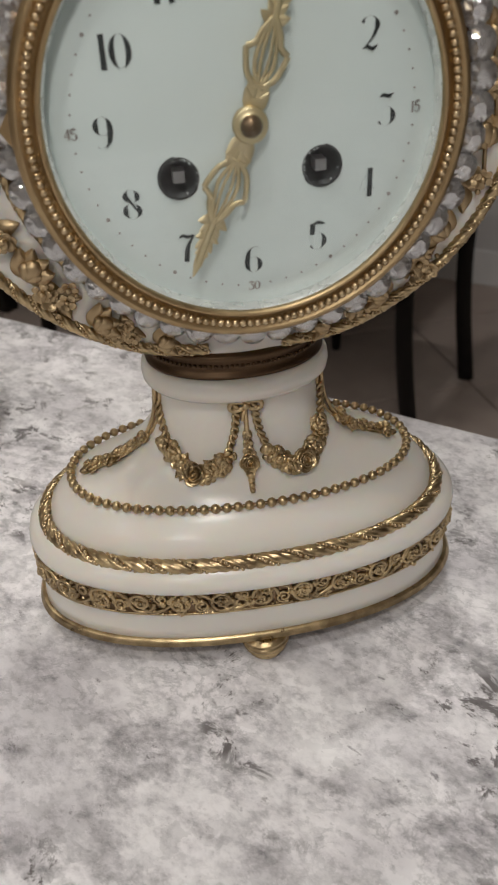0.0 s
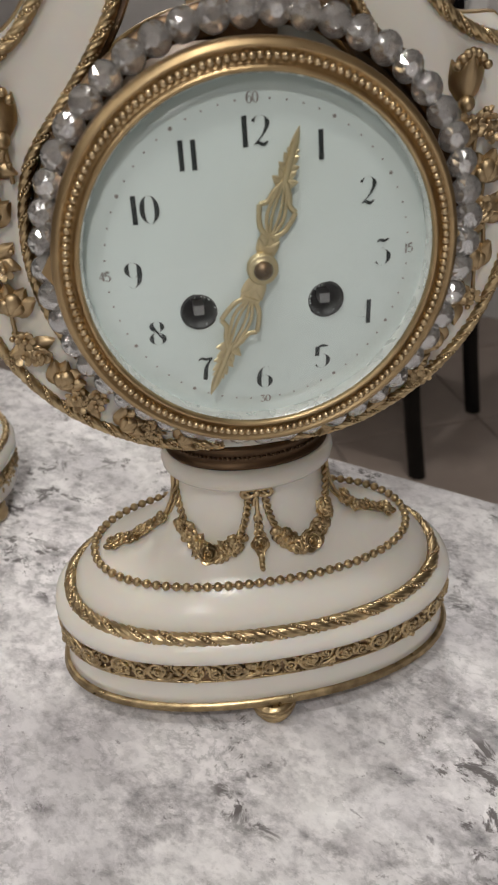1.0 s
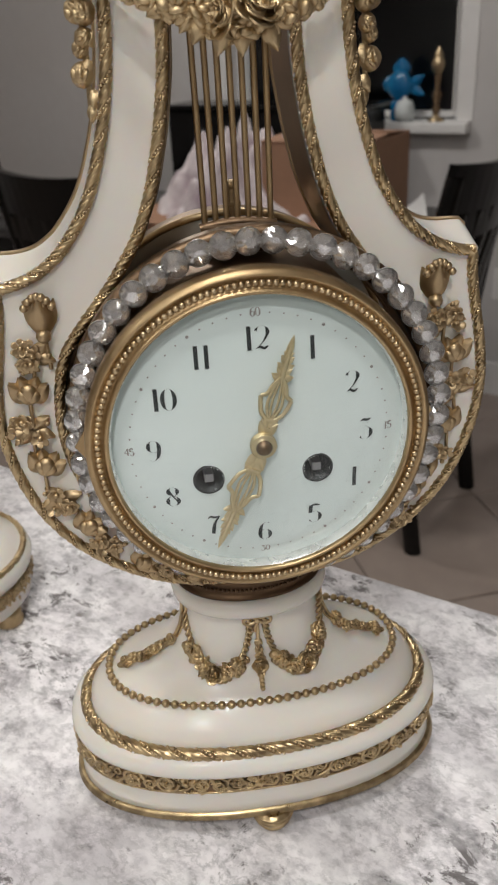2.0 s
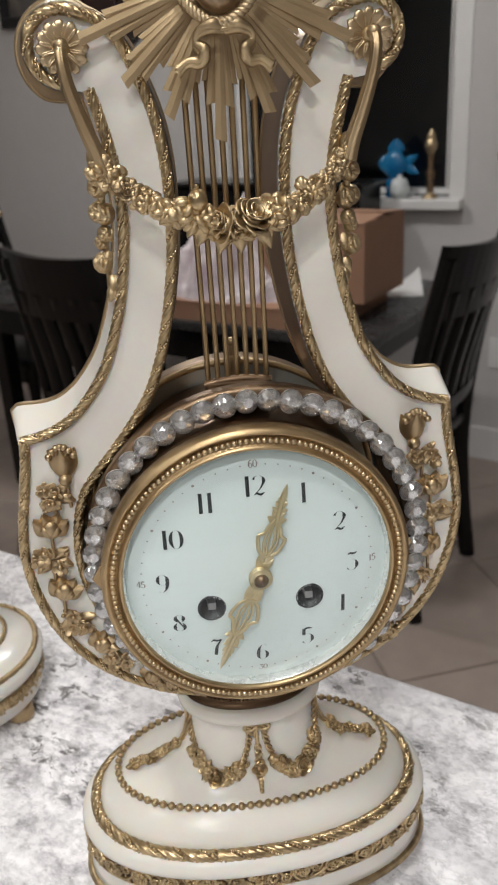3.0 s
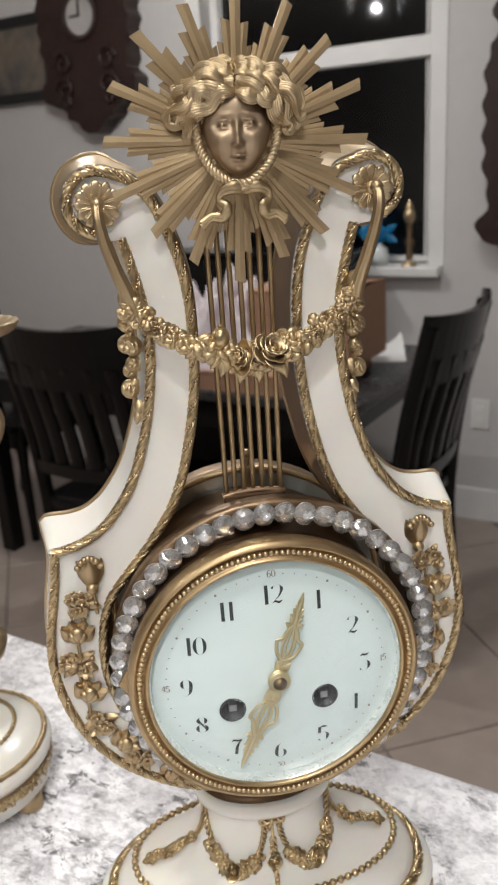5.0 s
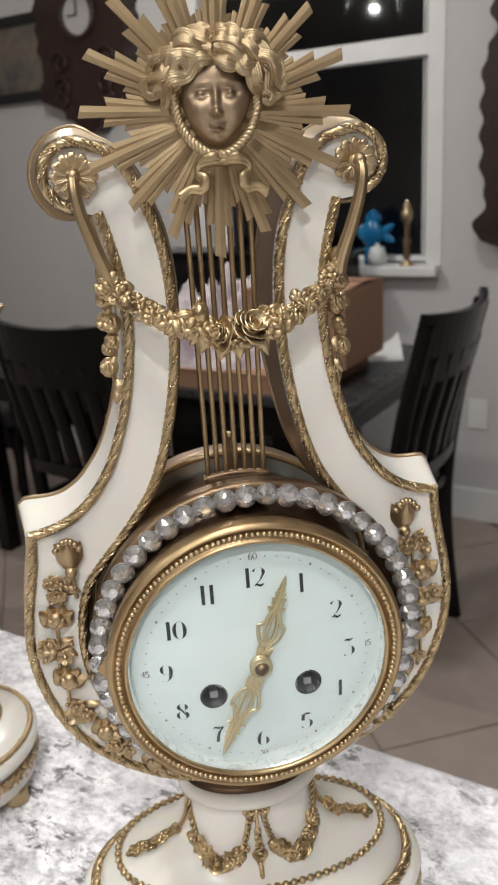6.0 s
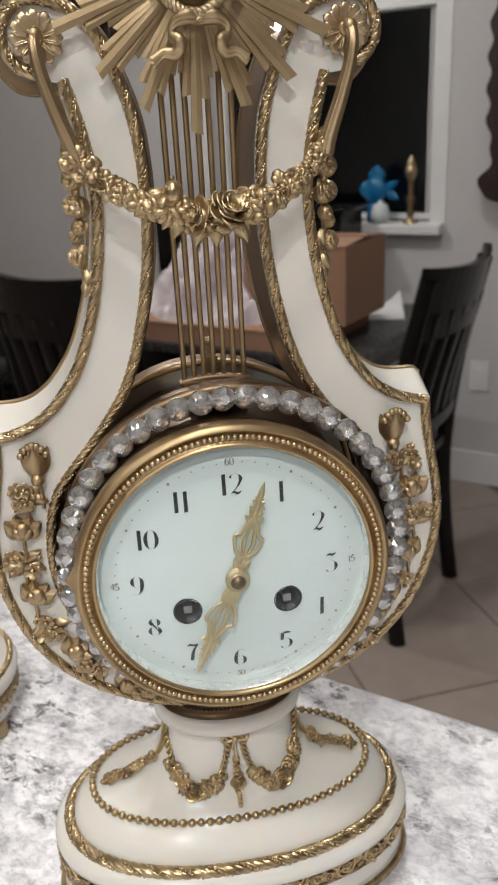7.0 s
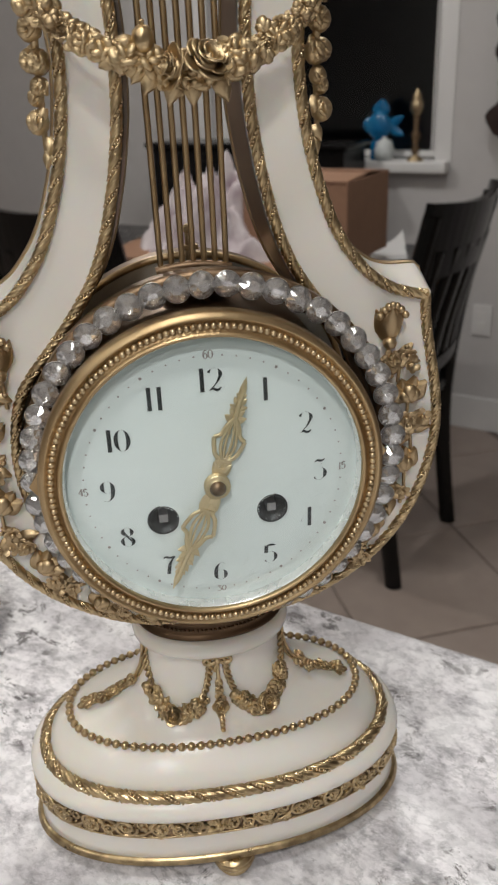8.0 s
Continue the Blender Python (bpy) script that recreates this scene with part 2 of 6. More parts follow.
BLUE = material("blue_glazed_ceramic", (0.008, 0.12, 0.29), 0.2, vary=0.2, scale=30, second=(0.015, 0.20, 0.38), second_scale=14, second_amount=0.7)
FROST = material("frosted_glass", (0.62, 0.66, 0.66), 0.25, vary=0.1, scale=60)
BLACK_PLASTIC = material("black_plastic", (0.012, 0.012, 0.013), 0.35, vary=0.2, scale=60)
PICTURE = material("dim_landscape_print", (0.20, 0.165, 0.125), 0.5, vary=0.35, scale=9, second=(0.045, 0.05, 0.06), second_scale=6, second_amount=0.9)
CLOCK_FACE = material("grey_clock_face", (0.42, 0.40, 0.39), 0.5, vary=0.05, scale=30)


def glowing(name, color, strength):
    m = bpy.data.materials.new(name)
    m.use_nodes = True
    b = m.node_tree.nodes["Principled BSDF"]
    b.inputs["Base Color"].default_value = (*color, 1)
    b.inputs["Emission Color"].default_value = (*color, 1)
    b.inputs["Emission Strength"].default_value = strength
    return m


LAMP_GLOW = glowing("lamp_glow", (1.0, 0.88, 0.72), 25)
BULB_GLOW = glowing("bulb_glow", (1.0, 0.92, 0.82), 90)


# ---------------------------------------------------------------- building tools
class Shape:
    """Collects vertices and faces; smooth is kept face by face."""

    def __init__(self):
        self.v, self.f, self.s = [], [], []

    def add(self, verts, faces, smooth=True):
        k = len(self.v)
        self.v.extend(tuple(float(c) for c in p) for p in verts)
        self.f.extend(tuple(i + k for i in f) for f in faces)
        self.s.extend([smooth] * len(faces))
        return self

    def grid(self, rows, close_u=False, close_v=False, smooth=True):
        """rows: an array (n, m, 3) of points; close_u joins the last row to the first, close_v each row's ends."""
        rows = np.asarray(rows, float)
        n, m = rows.shape[:2]
        faces = []
        for i in range(n if close_u else n - 1):
            a, b = i * m, ((i + 1) % n) * m
            for j in range(m if close_v else m - 1):
                k = (j + 1) % m
                faces.append((a + j, a + k, b + k, b + j))
        return self.add(rows.reshape(-1, 3), faces, smooth)

    def fan(self, ring, flip=False):
        return self.add(ring, [tuple(range(len(ring)))[:: -1 if flip else 1]], False)

    def ball(self, c, r, squash=(1, 1, 1), axes=None):
        v = np.array(BALL_V) * r * np.array(squash)
        if axes is not None:
            v = v @ np.array(axes)
        return self.add(v + np.array(c), BALL_F)

    def box(self, lo, hi, bevel=0.0):
        bm = bmesh.new()
        bmesh.ops.create_cube(bm, size=1)
        lo, hi = Vector(lo), Vector(hi)
        for v in bm.verts:
            v.co = Vector([(a + b) / 2 + c * (b - a) for a, b, c in zip(lo, hi, v.co)])
        if bevel:
            bmesh.ops.bevel(bm, geom=bm.edges[:], offset=bevel, segments=2, profile=0.6, affect="EDGES")
        bm.verts.index_update()
        self.add([v.co for v in bm.verts], [[v.index for v in f.verts] for f in bm.faces], False)
        bm.free()
        return self

    def tube(self, path, radius, sides=8, closed=False, caps=True, flat=(1, 1), up=(0, 1, 0)):
        p = np.asarray(path, float)
        n = len(p)
        r = np.broadcast_to(np.asarray(radius, float), (n,))
        t, a, b = frames(p, closed, up)
        th = np.linspace(0, 2 * np.pi, sides, endpoint=False)
        ring = a[:, None] * (np.cos(th) * flat[0])[None, :, None] + b[:, None] * (np.sin(th) * flat[1])[None, :, None]
        rows = p[:, None] + ring * r[:, None, None]
        self.grid(rows, closed, True)
        if caps and not closed:
            self.fan(rows[0], True), self.fan(rows[-1])
        return self

    def transform(self, m):
        self.v = [tuple(m @ Vector(p)) for p in self.v]
        return self

    def merge(self, other, m=None):
        v = other.v if m is None else [tuple(m @ Vector(p)) for p in other.v]
        k = len(self.v)
        self.v.extend(v)
        self.f.extend(tuple(i + k for i in f) for f in other.f)
        self.s.extend(other.s)
        return self

    def mesh(self, name, mat):
        me = bpy.data.meshes.new(name)
        me.from_pydata(self.v, [], self.f)
        me.polygons.foreach_set("use_smooth", self.s)
        me.materials.append(mat)
        me.update()
        return me


def frames(p, closed=False, up=(0, 1, 0)):
    """Tangent, side and lift along a path; the lift stays near up."""
    t = np.roll(p, -1, 0) - np.roll(p, 1, 0) if closed else np.gradient(p, axis=0)
    t = t / (np.linalg.norm(t, axis=1, keepdims=True) + 1e-12)
    u = np.broadcast_to(np.asarray(up, float), p.shape)
    b = u - (u * t).sum(1, keepdims=True) * t
    b = b / (np.linalg.norm(b, axis=1, keepdims=True) + 1e-9)
    return t, np.cross(b, t), b


_bm = bmesh.new()
bmesh.ops.create_icosphere(_bm, subdivisions=2, radius=1)
_bm.verts.index_update()
BALL_V, BALL_F = [tuple(v.co) for v in _bm.verts], [tuple(v.index for v in f.verts) for f in _bm.faces]
_bm.free()
_bm = bmesh.new()
bmesh.ops.create_icosphere(_bm, subdivisions=1, radius=1)
_bm.verts.index_update()
PEARL_V, PEARL_F = np.array([tuple(v.co) for v in _bm.verts]), [tuple(v.index for v in f.verts) for f in _bm.faces]
_bm.free()


def part(name, shape, mat, parent, label="", at=None):
    """One mesh object under a thing or under a part."""
    ob = new(name, shape.mesh(name, mat) if isinstance(shape, Shape) else shape)
    ob.parent = parent
    if at is not None:
        ob.matrix_basis = at
    return tagged(ob, label) if label else ob


def thing(name, m, label, category, group="", kind="", shape=None, mat=None):
    ob = new(name, shape.mesh(name, mat) if shape else None)
    ob.matrix_world = m
    return tagged(ob, label, category, group, kind)


def smooth_path(pts, n, closed=False):
    """A smooth curve through the points, cut into n even steps."""
    p = np.asarray(pts, float)
    q = np.vstack([p[-1], p, p[0], p[1]]) if closed else np.vstack([2 * p[0] - p[1], p, 2 * p[-1] - p[-2]])
    out = []
    for i in range(1, len(q) - 2):
        for s in np.linspace(0, 1, 16, endpoint=False):
            a, b, c, d = q[i - 1 : i + 3]
            out.append(0.5 * (2 * b + (c - a) * s + (2 * a - 5 * b + 4 * c - d) * s**2 + (3 * b - a - 3 * c + d) * s**3))
    if not closed:
        out.append(p[-1])
    out = np.array(out)
    return even(out, n, closed)


def even(p, n, closed=False):
    q = np.vstack([p, p[:1]]) if closed else p
    d = np.r_[0, np.cumsum(np.linalg.norm(np.diff(q, axis=0), axis=1))]
    s = np.linspace(0, d[-1], n + 1)[:-1] if closed else np.linspace(0, d[-1], n)
    return np.stack([np.interp(s, d, q[:, k]) for k in range(q.shape[1])], 1)


def length(p, closed=False):
    q = np.vstack([p, p[:1]]) if closed else p
    return np.linalg.norm(np.diff(q, axis=0), axis=1).sum()


def rope(shape, path, lift, r, pitch, closed=False, pearl=None, sides=40, pearls=None, starts=2):
    """A twisted moulding along a path: ribbed strands with rows of pearls between them. lift: the way out of the surface."""
    L = length(path, closed)
    n = max(8, int(L / (pitch / 14)))
    p = even(path, n, closed)
    lift = np.asarray(lift(p) if callable(lift) else np.broadcast_to(np.asarray(lift, float), p.shape))
    t = np.roll(p, -1, 0) - np.roll(p, 1, 0) if closed else np.gradient(p, axis=0)
    t = t / np.linalg.norm(t, axis=1, keepdims=True)
    b = lift - (lift * t).sum(1, keepdims=True) * t
    b /= np.linalg.norm(b, axis=1, keepdims=True)
    a = np.cross(b, t)
    turns = max(1, round(L / pitch)) if closed else L / pitch
    ph = np.linspace(0, 2 * np.pi * turns, n, endpoint=not closed)
    th = np.linspace(0, 2 * np.pi, sides, endpoint=False)
    pearls = shape if pearls is None else pearls
    phase = (starts * th[None, :] - ph[:, None]) % (2 * np.pi)
    rad = r * (0.93 + 0.09 * np.cos(3 * phase) - 0.30 * np.exp(-(((phase - np.pi) / 0.85) ** 4)))
    rows = p[:, None] + (a[:, None] * np.cos(th)[None, :, None] + b[:, None] * np.sin(th)[None, :, None]) * rad[:, :, None]
    shape.grid(rows, closed, True)
    # a row of pearls lies in the groove between two strands, over the outer half of the rope
    pr = pearl or r * 0.2
    slope = math.hypot(pitch, 2 * math.pi * r / starts)
    per = max(5, int(slope / (pr * 2.02)))
    q = np.linspace(0, n - 1, max(2, int(L / pitch * per)))
    for k, bp in zip(np.round(q).astype(int), np.interp(q, np.arange(n), ph)):
        for m in range(starts):
            ang = (bp + np.pi + 2 * np.pi * m) / starts
            ang = (ang + np.pi) % (2 * np.pi) - np.pi
            if 0.04 * np.pi < ang < 0.96 * np.pi:
                c = p[k] + (a[k] * np.cos(ang) + b[k] * np.sin(ang)) * r * 0.84
                pearls.add(PEARL_V * pr + c, PEARL_F)
    return shape


def facing(normal, spin=0.0):
    """Axes (3 rows) whose third row is the normal."""
    n = np.asarray(normal, float)
    n = n / np.linalg.norm(n)
    h = np.array([0, 0, 1.0]) if abs(n[2]) < 0.9 else np.array([0, 1.0, 0])
    x = np.cross(h, n)
    x /= np.linalg.norm(x)
    y = np.cross(n, x)
    c, s = math.cos(spin), math.sin(spin)
    return np.array([x * c + y * s, -x * s + y * c, n])


def place(shape, src, c, axes, scale=1.0):
    v = np.array(src.v) * scale @ np.asarray(axes) + np.asarray(c)
    k = len(shape.v)
    shape.v.extend(map(tuple, v))
    shape.f.extend(tuple(i + k for i in f) for f in src.f)
    shape.s.extend(src.s)
    return shape


def petal_shape(length_, width, lift, curl, n=5, m=5, cup=0.25, thick=0.10):
    """A leaf or petal from the origin along y, rising along z."""
    cup = -cup
    s = Shape()
    rows = []
    for i in range(n):
        u = i / (n - 1)
        w = width * math.sin(math.pi * (0.12 + 0.86 * u) ** 0.8) + width * 0.04
        row = []
        for j in range(m):
            k = 2 * j / (m - 1) - 1
            row.append((w * k, length_ * u, lift * math.sin(u * math.pi * 0.5) + curl * u * u + cup * width * k * k))
        rows.append(row)
    s.grid(rows)
    low = np.array(rows) - np.array([0, 0, thick * width])
    s.grid(low[::-1])
    return s


def lump(l, w, t, lift=0.0):
    """A rounded cast petal from the origin along y."""
    v = np.array(BALL_V) * np.array([w, l / 2, t])
    v[:, 1] += l / 2
    v[:, 2] += lift + 0.25 * t + 0.35 * l * (v[:, 1] / l) ** 2 * 0.4
    v[:, 0] *= 0.55 + 0.6 * np.clip(v[:, 1] / l, 0, 1) ** 0.8
    return Shape().add(v, BALL_F)


def cupped(rho0, rho1, z0, z1, span, roll=0.10, thick=0.05, n=7, m=9):
    """One petal of a bowl-shaped flower: part of a flaring cup with a rolled, rounded rim."""
    rows = []
    for i in range(n):
        row = []
        for j in range(m):
            k = 2 * j / (m - 1) - 1
            v = i / (n - 1) * (1 - 0.30 * abs(k) ** 2.2)
            rho = rho0 + (rho1 - rho0) * v**0.75 + roll * max(0.0, v - 0.72) * 3.2
            z = z0 + (z1 - z0) * v**1.25 - roll * max(0.0, v - 0.80) ** 2 * 14
            a = k * span * (0.35 + 0.65 * min(1, v * 1.8) ** 0.6)
            row.append((rho * math.sin(a), rho * math.cos(a), z))
        rows.append(row)
    rows = np.array(rows)
    inner = rows.copy()
    inner[..., :2] *= 1 - thick / np.maximum(0.15, np.linalg.norm(rows[..., :2], axis=-1, keepdims=True))
    inner[..., 2] += thick * 0.7
    s = Shape().grid(rows).grid(inner[::-1])
    s.grid([rows[-1], inner[-1]])
    return s


def blossom(petals=5, r=1.0, heart=0.24):
    s = Shape()
    for k in range(petals):
        pet = cupped(0.12, 0.92 + 0.12 * math.sin(3.1 * k), 0.0, 0.30 + 0.12 * math.sin(2.3 * k), math.pi / petals * 0.98, 0.10, 0.07)
        s.merge(pet, Matrix.Rotation(2 * math.pi * (k + 0.12 * math.sin(k * 5)) / petals, 4, "Z"))
    s.ball((0, 0, 0.16), heart)
    if r != 1.0:
        s.transform(Matrix.Scale(r, 4))
    return s


def rose_head(r=1.0, openness=1.0):
    """A cast rose: rings of overlapping cupped petals round a hollow heart."""
    s = Shape()
    s.ball((0, 0, -0.05), 0.52, (1, 1, 0.7))
    for ring, (n, r0, r1, z0, z1, span) in enumerate(((5, 0.25, 1.0, -0.12, 0.30, 0.80), (5, 0.24, 0.80, 0.0, 0.52, 0.78), (4, 0.22, 0.58, 0.08, 0.66, 0.95), (3, 0.16, 0.38, 0.15, 0.70, 1.20))):
        r1 = r1 * openness if ring else r1
        for k in range(n):
            pet = cupped(r0, r1 * (1 + 0.07 * math.sin(7 * k + ring)), z0, z1 * (1 + 0.10 * math.sin(4 * k + 2 * ring)), span, 0.11, 0.05)
            s.merge(pet, Matrix.Rotation(2 * math.pi * (k + 0.37 * ring) / n + 0.2 * math.sin(3 * k), 4, "Z") @ Matrix.Rotation(0.10 * math.sin(5 * k + ring), 4, "X"))
    s.ball((0.05, 0.0, 0.30), 0.16)
    return s.transform(Matrix.Scale(r, 4)) if r != 1.0 else s


def cast_flower(n, m):
    """A half closed head of a few broad rounded petals."""
    s = Shape()
    for ring, (count, l, w, lift, tilt) in enumerate(((n, 0.98, 0.62, 0.0, 0.15), (m, 0.70, 0.50, 0.22, 0.55))):
        for k in range(count):
            s.merge(lump(l * (1 + 0.14 * math.sin(5 * k + ring)), w, 0.26), Matrix.Rotation(2 * math.pi * (k + 0.4 * ring) / count + 0.25 * math.sin(3 * k), 4, "Z") @ Matrix.Translation((0, 0, lift)) @ Matrix.Rotation(tilt, 4, "X"))
    return s.ball((0, 0.05, 0.34), 0.26)


CAST, CAST4 = cast_flower(4, 3), cast_flower(3, 2)
BLOSSOM, BLOSSOM6, ROSE, ROSEBUD = blossom(5), blossom(6, heart=0.32), rose_head(), rose_head(1.0, 0.7)
LEAF = petal_shape(1.0, 0.34, 0.26, -0.10, cup=0.55, n=7, thick=0.3)
BUD = Shape().merge(lump(1.0, 0.42, 0.36)).merge(lump(0.8, 0.30, 0.34), Matrix.Rotation(0.5, 4, "Z")).merge(lump(0.8, 0.30, 0.34), Matrix.Rotation(-0.5, 4, "Z"))


def scatter_garland(shape, path, normals, r, rng, density=1.0, big=None):
    """Blossoms, leaves, buds and berries heaped along a path; normals give the way out."""
    L = length(path)
    n = max(4, int(L / (r * 0.62) * density))
    q = even(np.asarray(path, float), n)
    idx = np.linspace(0, len(normals) - 1, n).astype(int)
    nm = np.asarray(normals, float)[idx]
    tan = np.gradient(q, axis=0)
    for i in range(n):
        t = tan[i] / (np.linalg.norm(tan[i]) + 1e-9)
        side = np.cross(nm[i], t)
        off = rng.uniform(-0.55, 0.55)
        c = q[i] + side * off * r + nm[i] * r * rng.uniform(0.05, 0.55) * (1.1 - abs(off))
        way = nm[i] + side * off * 0.9 + t * rng.uniform(-0.3, 0.3)
        kind = rng.random()
        src, k = (CAST, 0.85) if kind < 0.22 else (LEAF, 1.15) if kind < 0.38 else (BUD, 1.10) if kind < 0.60 else (CAST4, 0.90) if kind < 0.80 else (BLOSSOM, 0.80) if kind < 0.94 else (ROSEBUD, 0.75)
        place(shape, src, c, facing(way, rng.uniform(0, 6.28)), r * k * rng.uniform(1.0, 1.45))
        if rng.random() < 0.3:
            shape.ball(q[i] + side * rng.uniform(-0.6, 0.6) * r + nm[i] * r * 0.55, r * rng.uniform(0.18, 0.34))
    shape.tube(q, r * 0.45, 8)
    return shape


# ---------------------------------------------------------------- the room
def slab(name, lo, hi, mat, label, category, bevel=0.0):
    return thing(name, ROOM, label, category, kind="structure", shape=Shape().box(lo, hi, bevel), mat=mat)


U0, U1, N0, N1, TOP = -4.2, 2.6, -3.2, 2.69, 2.6
WIN_L, WIN_R, WIN_B, WIN_T = -1.76, -0.835, 0.985, 2.38

slab("floor", (U0 - 0.1, N0 - 0.1, -0.12), (U1 + 0.1, N1 + 0.1, -0.006), GROUT, "beige tiled floor with dark grout joints", "floor")
slab("ceiling", (U0 - 0.1, N0 - 0.1, TOP), (U1 + 0.1, N1 + 0.15, TOP + 0.1), CEILING, "plain white painted ceiling", "ceiling")
slab("wall_west", (U0 - 0.12, N0, 0), (U0, N1, TOP), WALL, "plain grey painted wall", "wall")
slab("wall_east", (U1, N0, 0), (U1 + 0.12, N1, TOP), WALL, "plain grey painted wall", "wall")
slab("wall_south", (U0, N0 - 0.12, 0), (U1, N0, TOP), WALL, "plain grey painted wall", "wall")
north = Shape()
north.box((U0 - 0.1, N1, 0), (WIN_L, N1 + 0.14, TOP))
north.box((WIN_R, N1, 0), (U1 + 0.1, N1 + 0.14, TOP))
north.box((WIN_L, N1, 0), (WIN_R, N1 + 0.14, WIN_B - 0.045))
north.box((WIN_L, N1, WIN_T), (WIN_R, N1 + 0.14, TOP))
thing("wall_north", ROOM, "grey painted wall with a window", "wall", kind="structure", shape=north, mat=WALL)
slab("baseboard", (U0, N1 - 0.016, 0), (U1, N1 - 0.001, 0.13), WHITE_PAINT, "white painted baseboard along the wall", "baseboard", 0.004)

window = thing("window_1", ROOM, "white framed sash window with dark night outside", "window", kind="structure")
frame_shape = Shape()
ny0, ny1 = N1 + 0.07, N1 + 0.115
frame_shape.box((WIN_L, ny0, WIN_B), (WIN_L + 0.035, ny1, WIN_T), 0.004)
frame_shape.box((WIN_R - 0.012, ny0, WIN_B), (WIN_R, ny1, WIN_T), 0.003)
frame_shape.box((WIN_L, ny0 + 0.002, WIN_B), (WIN_R, ny1 - 0.002, WIN_B + 0.02), 0.003)
frame_shape.box((WIN_L, ny0 + 0.002, WIN_T - 0.04), (WIN_R, ny1 - 0.002, WIN_T), 0.003)
part("window_frame", frame_shape, WHITE_PAINT, window)
part("meeting_rail", Shape().box((WIN_L + 0.004, ny0 - 0.02, 1.692), (WIN_R - 0.004, ny1 + 0.004, 1.760), 0.004), WHITE_PAINT, window)
track = Shape()
for tu in (0.030, 0.040):
    track.box((WIN_R - tu - 0.004, ny0 + 0.012, WIN_B + 0.02), (WIN_R - tu, ny0 + 0.03, 1.692))
    track.box((WIN_R - tu - 0.004, ny0 + 0.012, 1.76), (WIN_R - tu, ny0 + 0.03, WIN_T - 0.04))
part("sash_track", track, WHITE_PAINT, window, "white sash track")
for z0, z1 in ((WIN_B + 0.02, 1.692), (1.76, WIN_T - 0.04)):
    pane = part("pane", Shape().box((WIN_L + 0.03, ny0 + 0.035, z0), (WIN_R - 0.01, ny0 + 0.039, z1)), WINDOW_GLASS, window, "dark glass pane")
    pane.visible_shadow = False
part("window_sill", Shape().box((WIN_L - 0.05, N1 - 0.055, WIN_B - 0.042), (WIN_R + 0.055, N1 + 0.07, WIN_B - 0.004), 0.008), WHITE_PAINT, window)
for name_, lo_, hi_ in (("side_casing", (WIN_R + 0.002, N1 - 0.004, WIN_B - 0.004), (WIN_R + 0.060, N1 - 0.001, WIN_T + 0.06)), ("side_casing", (WIN_L - 0.060, N1 - 0.004, WIN_B - 0.004), (WIN_L - 0.002, N1 - 0.001, WIN_T + 0.06)), ("head_casing", (WIN_L - 0.002, N1 - 0.004, WIN_T + 0.002), (WIN_R + 0.002, N1 - 0.001, WIN_T + 0.06))):
    part(name_, Shape().box(lo_, hi_, 0.0012), WHITE_PAINT, window)
night = thing("backdrop", ROOM, "dark night outside the window", "backdrop", kind="structure",
              shape=Shape().box((-6, 5.2, -1), (2, 5.25, 4)), mat=BLACK_PLASTIC)

outlet = thing("wall_outlet", ROOM @ pose(-0.622, N1, 0.43), "white plastic outlet plate on the wall", "outlet")
part("cover_plate", Shape().box((-0.036, -0.007, -0.058), (0.036, 0, 0.058), 0.004), WHITE_PAINT, outlet)
for oz in (-0.02, 0.02):
    part("socket", Shape().box((-0.016, -0.0095, oz - 0.013), (0.016, -0.006, oz + 0.013), 0.003), CEILING, outlet)

for su, sn, sw in SPOTS:
    dl = thing("ceiling_downlight", ROOM @ pose(su, sn, TOP), "round recessed ceiling downlight", "ceiling light", "ceiling downlights")
    th = np.linspace(0, 2 * np.pi, 40, endpoint=False)
    ring = [np.stack([r * np.cos(th), r * np.sin(th), np.full(40, z)], 1) for r, z in ((0.105, -0.001), (0.105, -0.006), (0.088, -0.007), (0.085, -0.003))]
    part("trim_ring", Shape().grid(ring, False, True), WHITE_PAINT, dl)
    part("lens", Shape().fan(np.stack([0.086 * np.cos(th), 0.086 * np.sin(th), np.full(40, -0.004)], 1), True), LAMP_GLOW, dl)


# ---------------------------------------------------------------- kitchen counter
counter = thing("kitchen_counter", ROOM, "kitchen counter topped with polished grey and white granite", "counter")
top_shape = Shape().box((-1.6, -0.78, COUNTER - 0.032), (1.6, 0.225, COUNTER), 0.0045)
part("countertop", top_shape, GRANITE, counter, "polished grey-white granite slab with dark flecks")
part("cabinet_body", Shape().box((-1.55, -0.72, 0.09), (1.55, 0.0, COUNTER - 0.034)), CABINET, counter, "white painted base cabinet")
part("toe_kick", Shape().box((-1.55, -0.66, 0.0), (1.55, -0.06, 0.09)), BLACK_PLASTIC, counter)


